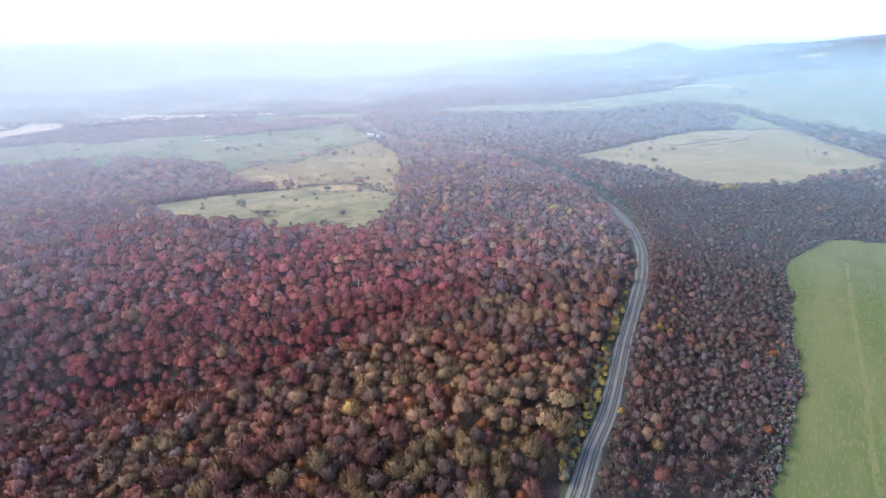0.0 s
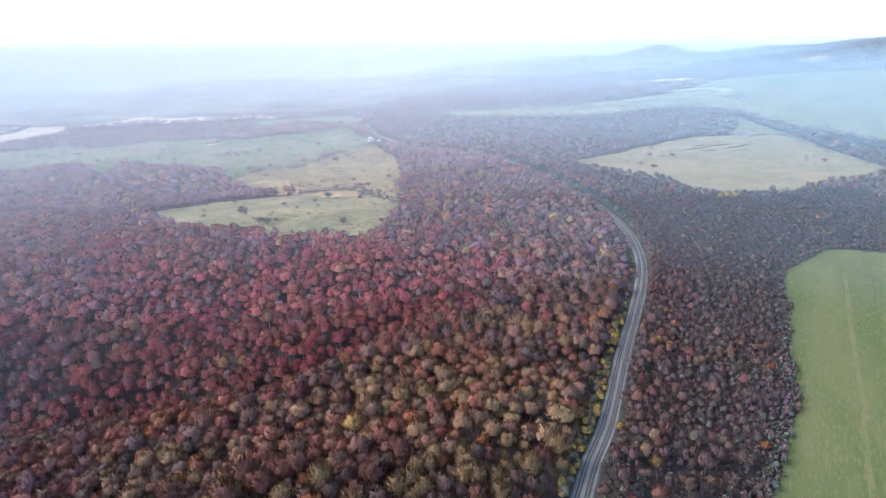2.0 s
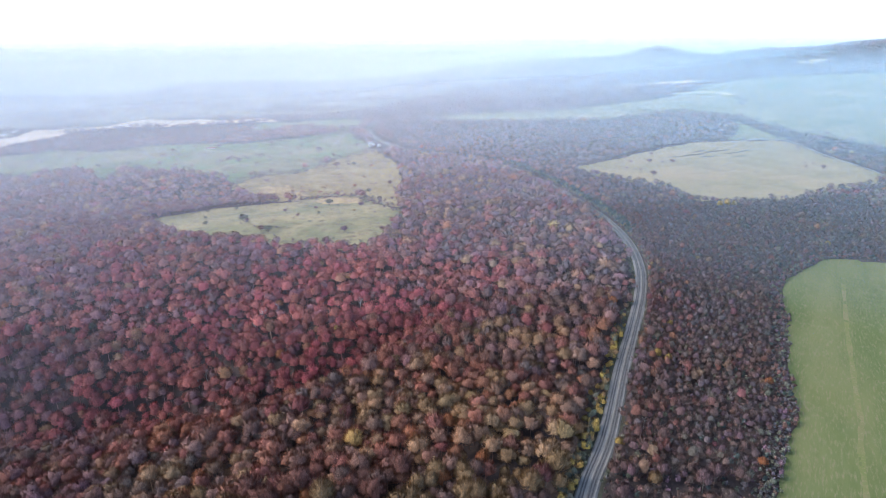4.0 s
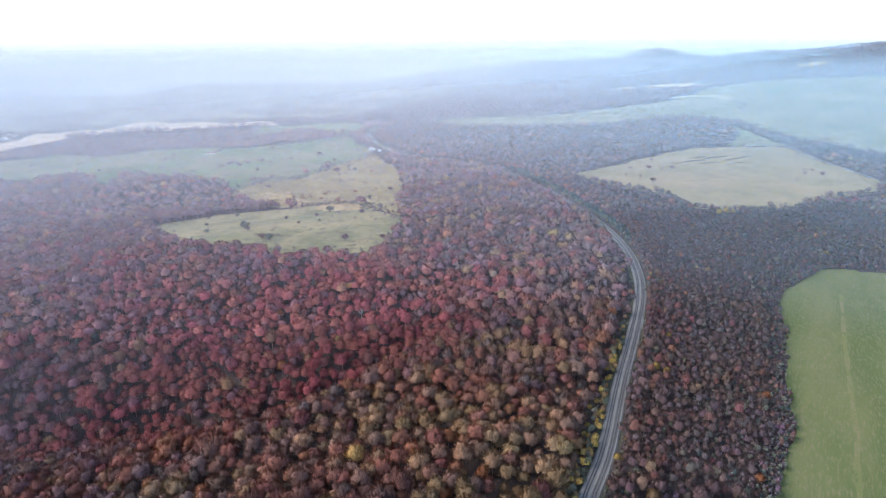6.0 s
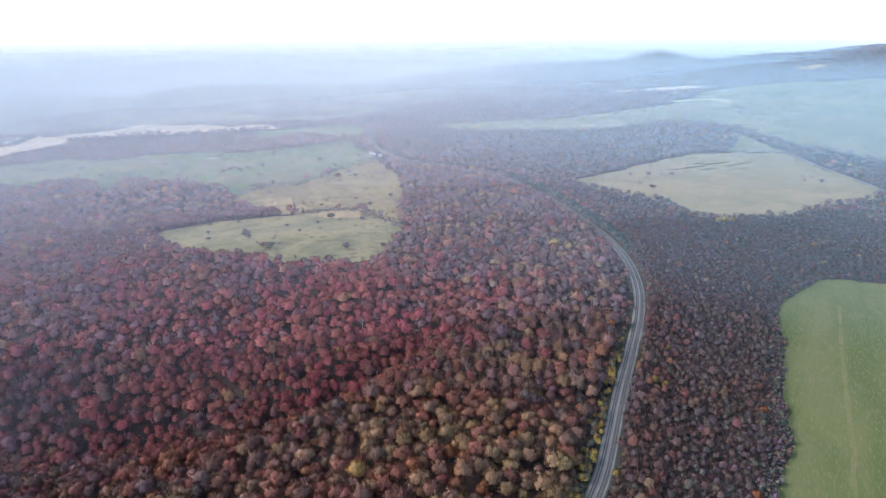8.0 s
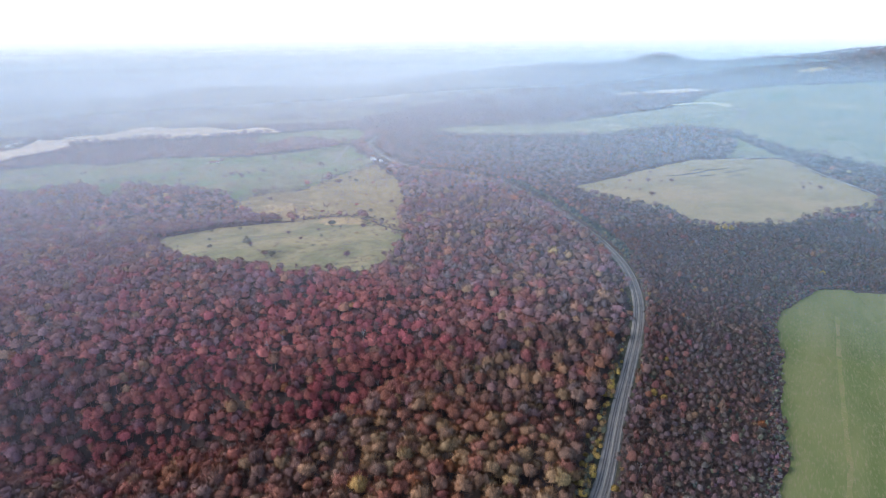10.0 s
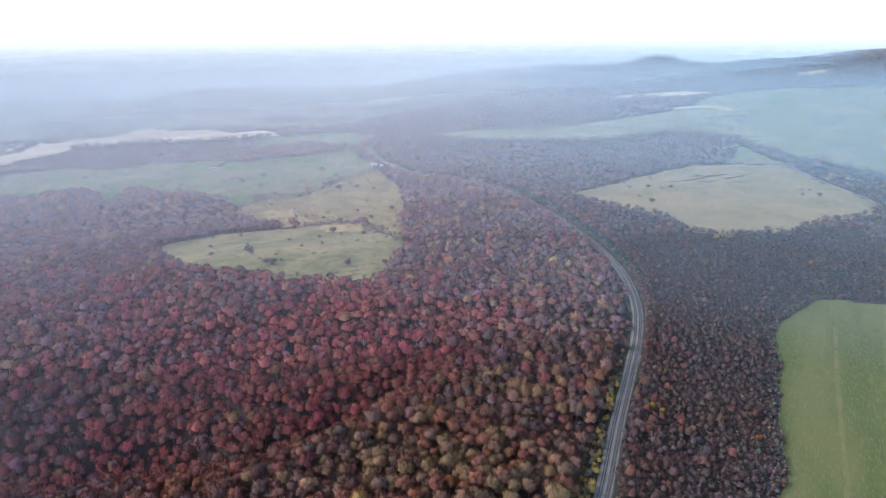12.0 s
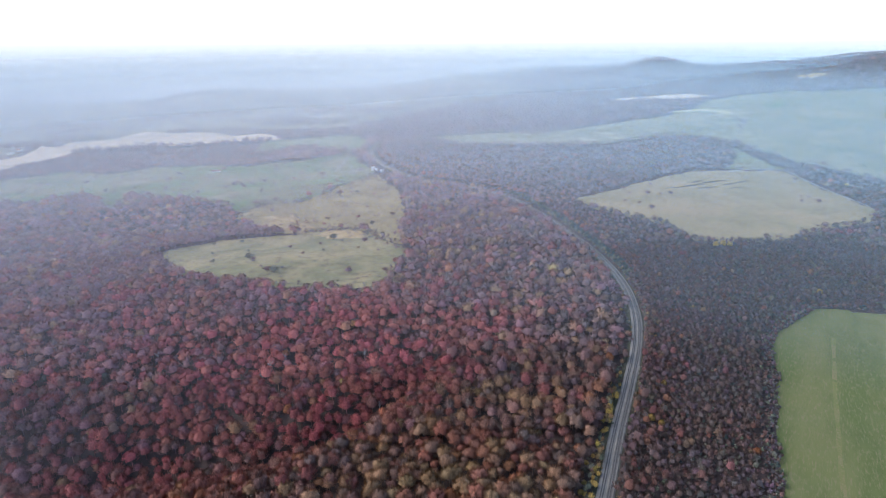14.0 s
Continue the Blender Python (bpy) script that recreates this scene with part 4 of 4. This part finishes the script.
# clumps of taller bushes and small trees on the clearing and the meadow
for px, py in ((-276, 799), (-225, 729), (-198, 807), (-186, 876), (-132, 719), (-168, 878), (-125, 866), (-167, 998), (-223, 778), (-92, 718), (-72, 739), (-174, 769), (-250, 765)):
    bush(str(rng.choice(("olive", "grey", "mauve", "ochre"))), px + rng.normal() * 6, py + rng.normal() * 9, rng.uniform(0.5, 0.9))
for px, py in ((-343, 1331), (-404, 1345), (-380, 1245), (-403, 1524), (-329, 1413), (-220, 1310), (-236, 1261), (-658, 1476), (-659, 1429), (-945, 1546), (-880, 1507), (-956, 1423), (-790, 1502), (-767, 1361), (-319, 1498), (-274, 1372), (-194, 1402), (-440, 1294), (-467, 1322), (-530, 1270), (-549, 1508), (-474, 1496), (-191, 1197), (-212, 1185), (-569, 1306), (-342, 1179)):
    for _ in range(2):
        bush(str(rng.choice(("olive", "grey", "mauve", "brown"))), px + rng.normal() * 7, py + rng.normal() * 10, rng.uniform(0.9, 1.9))


# ---- far woods ----
x, y = scattered(1850, 4500, 21, 200)
r = np.hypot(x, y)
keep = wooded(x, y) & (rng.uniform(size=x.shape) < np.clip(1900 / r, 0.25, 1) ** 1.0) & (r < 4700)
val = inside(x, y, VALLEY)
keep &= ~val | (np.sin(x * 0.006 + 1.7 * np.sin(y * 0.004)) * np.sin(y * 0.009 + x * 0.002) > 0.25)
x, y = x[keep], y[keep]
kind = np.array([KINDS.index(k) for k in rng.choice(["brown", "mauve", "mauve", "brown"], len(x))])
kind = np.where(np.isin(kind, BARE), KINDS.index("mauve"), kind)
sc = rng.uniform(0.9, 1.4, len(x))
grow("far_woods", "hazy distant woods on the slopes and ridge", x, y, kind, sc, 2.3, 15, 3.6)


# hedgerows and single trees on the far fields
hx, hy = [], []
for ax, ay, bx, by, n in ((473, 1592, 660, 1586, 50), (871, 1871, 855, 1762, 40), (855, 1762, 773, 1617, 30), (995, 2097, 1055, 2064, 12), (1400, 2410, 1360, 2103, 30), (1425, 2030, 1674, 2100, 24), (1617, 2289, 1674, 2500, 20), (828, 1634, 843, 1633, 6), (880, 1930, 990, 1800, 22), (1100, 1500, 1500, 1640, 24), (1200, 2080, 1700, 2260, 30), (1020, 2060, 1120, 1900, 12), (1400, 1900, 1800, 1980, 22)):
    q = rng.uniform(size=n)
    hx.extend(ax + (bx - ax) * q + rng.normal(size=n) * 6), hy.extend(ay + (by - ay) * q + rng.normal(size=n) * 6)
low_growth("hedgerow", "thin dark hedgerows across the far fields", np.array(hx), np.array(hy), ["grey", "brown", "olive"], 0.3, 0.7, 20, 2.5)


# ---- houses ----
def box_mesh(name, lo, hi, material):
    v = np.array([(a, b, c) for a in (lo[0], hi[0]) for b in (lo[1], hi[1]) for c in (lo[2], hi[2])], float)
    f = np.array([(0, 1, 3, 2), (4, 6, 7, 5), (0, 4, 5, 1), (2, 3, 7, 6), (1, 5, 7, 3), (0, 2, 6, 4)])
    return raw_mesh(name, v, f, material)


def roof_mesh(name, w, d, z, rise, over, material):
    """A pitched roof with thickness, its ridge along x."""
    a, b = w / 2 + over, d / 2 + over
    v = []
    for t in (0, 0.25):
        v += [(-a, -b, z + t - 0.1), (a, -b, z + t - 0.1), (a, b, z + t - 0.1), (-a, b, z + t - 0.1), (-a, 0, z + rise + t), (a, 0, z + rise + t)]
    q = [(0, 1, 5, 4), (3, 4, 5, 2), (6, 10, 11, 7), (9, 8, 11, 10), (0, 6, 7, 1), (2, 8, 9, 3), (0, 4, 10, 6), (4, 3, 9, 10), (1, 7, 11, 5), (5, 11, 8, 2)]
    return raw_mesh(name, np.array(v), np.array(q), material)


def house(name, label, x, y, turn, w, d, h, roof, windows=3, category="house", group=""):
    z = float(rough_ground(np.array(x), np.array(y)))
    root = new(name)
    part("wall", box_mesh("wall", (-w / 2, -d / 2, -2), (w / 2, d / 2, h), M_WALL), root)
    g = np.array([(-w / 2, -d / 2, h), (-w / 2, d / 2, h), (-w / 2, 0, h + d * 0.32)])
    part("gable", raw_mesh("gable", np.concatenate([g, g * (-1, 1, 1)]), np.array([(0, 1, 2), (3, 5, 4)]), M_WALL), root)
    part("roof", roof_mesh("roof", w, d, h, d * 0.34, 0.5, roof), root)
    for k in range(windows):
        cx = -w / 2 + w * (k + 0.7) / (windows + 0.4)
        part("window", box_mesh("window", (cx - 0.5, -d / 2 - 0.06, 1.0), (cx + 0.5, -d / 2 + 0.1, 2.2), M_GLASS), root)
    if windows:
        part("door", box_mesh("door", (w / 2 - 1.5, -d / 2 - 0.05, 0.0), (w / 2 - 0.6, -d / 2 + 0.1, 2.05), M_DOOR), root)
    tagged(root, label, category, group)
    root.matrix_basis = pose(x, y, z + 0.5, 0, 0, turn)
    return root


house("farmhouse", "white farmhouse with a pale sheet roof beside the railway", -163, 1390, 8, 13, 8, 4.2, M_SHEET)
house("cottage", "small white cottage with a pale roof", -145, 1382, -5, 7, 6, 3.4, M_SHEET, 2)
house("cottage", "small white cottage behind the farmhouse", -170, 1428, 20, 9, 6, 3.4, M_TILE, 2)
house("barn", "long low pale shed standing on the meadow", -569, 1494, 14, 22, 7, 2.4, M_TILE, 0, "shed")
rng2 = np.random.default_rng(3)
for cx, cy, n, sx, sy in ((-1560, 2250, 34, 130, 170), (-1560, 3625, 10, 60, 40), (-1195, 3810, 6, 80, 40), (-538, 3950, 6, 60, 60), (-2300, 4100, 10, 220, 100)):
    for _ in range(n):
        w = rng2.uniform(10, 20)
        house("village_house", "white village house far down in the valley", cx + rng2.normal() * sx, cy + rng2.normal() * sy, rng2.uniform(0, 180), w, rng2.uniform(8, 11), rng2.uniform(4, 7), M_TILE if rng2.random() < 0.5 else M_SHEET, 2, "house", "houses of the valley village")


def marker(x, y):
    """A small white lineside post with a base."""
    z = float(np.interp(y, RAILWAY[:, 1][:120], bed_z[:120])) - 0.9
    root = new("lineside_post")
    part("post", box_mesh("post", (-0.15, -0.15, -1.0), (0.15, 0.15, 2.4), M_WALL), root)
    part("base", box_mesh("base", (-0.45, -0.45, -1.0), (0.45, 0.45, 0.3), M_SLEEPER), root)
    tagged(root, "small white lineside post beside the railway", "post")
    root.matrix_basis = pose(x, y, z)


marker(71.5, 270)


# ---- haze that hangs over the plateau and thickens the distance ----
HAZE_SUNWARD, HAZE_AWAY, HAZE_GLARE = np.array((0.94, 0.98, 0.97)), np.array((0.56, 0.79, 0.95)), np.array((0.97, 0.88, 0.97))


def haze_material(name):
    """Thin moist air: lets most light through and scatters the rest."""
    m = bpy.data.materials.new(name)
    m.use_nodes = True
    n, l = m.node_tree.nodes, m.node_tree.links
    n.remove(n["Principled BSDF"])
    a = n.new("ShaderNodeAttribute")
    a.attribute_name = "thickness"
    front, back, both, clear, mix = (n.new(k) for k in ("ShaderNodeBsdfDiffuse", "ShaderNodeBsdfTranslucent", "ShaderNodeMixShader", "ShaderNodeBsdfTransparent", "ShaderNodeMixShader"))
    c = n.new("ShaderNodeAttribute")
    c.attribute_name = "tint"
    for s in (front, back):
        l.new(c.outputs["Color"], s.inputs["Color"])
    both.inputs[0].default_value = 0.3
    l.new(front.outputs[0], both.inputs[1]), l.new(back.outputs[0], both.inputs[2])
    l.new(a.outputs["Fac"], mix.inputs[0]), l.new(clear.outputs[0], mix.inputs[1]), l.new(both.outputs[0], mix.inputs[2])
    l.new(mix.outputs[0], n["Material Output"].inputs["Surface"])
    return m


M_HAZE = haze_material("thin moist haze")
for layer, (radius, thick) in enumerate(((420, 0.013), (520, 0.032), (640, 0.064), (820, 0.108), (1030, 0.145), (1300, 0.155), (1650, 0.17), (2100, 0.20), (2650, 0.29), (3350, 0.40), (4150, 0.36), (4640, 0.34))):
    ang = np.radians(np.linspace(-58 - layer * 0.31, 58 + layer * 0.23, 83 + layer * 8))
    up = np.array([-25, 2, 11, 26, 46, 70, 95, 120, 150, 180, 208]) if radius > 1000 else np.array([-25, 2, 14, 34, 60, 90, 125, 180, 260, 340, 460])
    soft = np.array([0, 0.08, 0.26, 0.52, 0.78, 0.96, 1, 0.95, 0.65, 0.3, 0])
    A, Z = np.meshgrid(ang, up)
    x, y = radius * np.sin(A) + 90 * math.sin(layer * 2.2), radius * np.cos(A) + 25 * math.cos(layer * 1.7)
    lie = sum(ground_height(x + 130 * math.sin(q), y + 130 * math.cos(q)) for q in range(6)) / 6
    base = np.where(Z < 119, lie * (1 - np.maximum(Z, 0) / 120), 0)
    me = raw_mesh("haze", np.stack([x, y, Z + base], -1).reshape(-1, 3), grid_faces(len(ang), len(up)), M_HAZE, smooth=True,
                  normals=np.stack([-0.3 * np.sin(A), -0.3 * np.cos(A), np.full(A.shape, 0.95)], -1).reshape(-1, 3))
    at = me.attributes.new("thickness", "FLOAT", "POINT")
    # thickened sunward for the sun's glare, and midway to brighten the view there
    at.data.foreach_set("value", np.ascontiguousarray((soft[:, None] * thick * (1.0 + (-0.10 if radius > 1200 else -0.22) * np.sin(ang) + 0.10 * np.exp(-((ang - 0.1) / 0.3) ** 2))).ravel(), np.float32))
    # scattered sunlight painted in: whiter sunward, bluer away, rosy lens glare on near sheets
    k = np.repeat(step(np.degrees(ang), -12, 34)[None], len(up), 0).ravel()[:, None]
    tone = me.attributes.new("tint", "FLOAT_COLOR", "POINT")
    tone.data.foreach_set("color", np.ascontiguousarray(np.concatenate([(HAZE_GLARE if radius < 900 else HAZE_SUNWARD) * (1 - k) + HAZE_AWAY * k, np.ones_like(k)], 1), np.float32).ravel())
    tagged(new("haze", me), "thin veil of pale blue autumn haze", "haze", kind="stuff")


# ---- backdrop: a glowing sheet painted with the plain fading in haze at the horizon ----
def backdrop_material():
    m = bpy.data.materials.new("glowing hazy plain")
    m.use_nodes = True
    n, l = m.node_tree.nodes, m.node_tree.links
    n.remove(n["Principled BSDF"])
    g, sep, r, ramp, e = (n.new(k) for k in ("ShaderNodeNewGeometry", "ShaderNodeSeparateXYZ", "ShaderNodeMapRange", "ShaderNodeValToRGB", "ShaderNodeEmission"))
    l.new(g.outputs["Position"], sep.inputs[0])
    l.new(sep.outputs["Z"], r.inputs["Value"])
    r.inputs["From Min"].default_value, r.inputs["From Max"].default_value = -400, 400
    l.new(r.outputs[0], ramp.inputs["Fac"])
    # the ramp paints haze that pales upward to the horizon, then white sky
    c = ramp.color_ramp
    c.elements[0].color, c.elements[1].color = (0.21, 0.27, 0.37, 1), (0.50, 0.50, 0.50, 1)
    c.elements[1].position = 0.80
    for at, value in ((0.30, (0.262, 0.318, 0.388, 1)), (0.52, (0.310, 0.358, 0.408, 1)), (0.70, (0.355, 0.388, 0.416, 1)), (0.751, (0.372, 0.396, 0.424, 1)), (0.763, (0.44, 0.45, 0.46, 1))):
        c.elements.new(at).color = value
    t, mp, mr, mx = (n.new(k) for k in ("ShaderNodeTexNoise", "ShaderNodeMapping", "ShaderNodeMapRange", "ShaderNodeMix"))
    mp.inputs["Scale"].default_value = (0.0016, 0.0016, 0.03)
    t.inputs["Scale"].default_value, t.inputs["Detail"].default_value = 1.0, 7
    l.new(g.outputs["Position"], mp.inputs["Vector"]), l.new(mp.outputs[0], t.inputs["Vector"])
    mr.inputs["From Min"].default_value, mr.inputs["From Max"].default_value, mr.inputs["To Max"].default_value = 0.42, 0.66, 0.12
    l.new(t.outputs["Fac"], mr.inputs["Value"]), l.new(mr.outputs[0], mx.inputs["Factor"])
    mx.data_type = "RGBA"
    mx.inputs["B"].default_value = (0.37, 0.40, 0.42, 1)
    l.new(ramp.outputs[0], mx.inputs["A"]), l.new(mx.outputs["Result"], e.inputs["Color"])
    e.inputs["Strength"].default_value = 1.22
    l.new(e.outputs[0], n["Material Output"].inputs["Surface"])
    return m


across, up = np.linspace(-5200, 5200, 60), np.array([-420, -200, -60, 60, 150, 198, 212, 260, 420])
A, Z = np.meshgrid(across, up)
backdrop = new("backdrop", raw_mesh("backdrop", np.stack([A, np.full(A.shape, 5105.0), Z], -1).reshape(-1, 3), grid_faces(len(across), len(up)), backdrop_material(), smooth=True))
tagged(backdrop, "glowing backdrop of a distant hazy plain fading into a white sky", "backdrop", kind="structure")
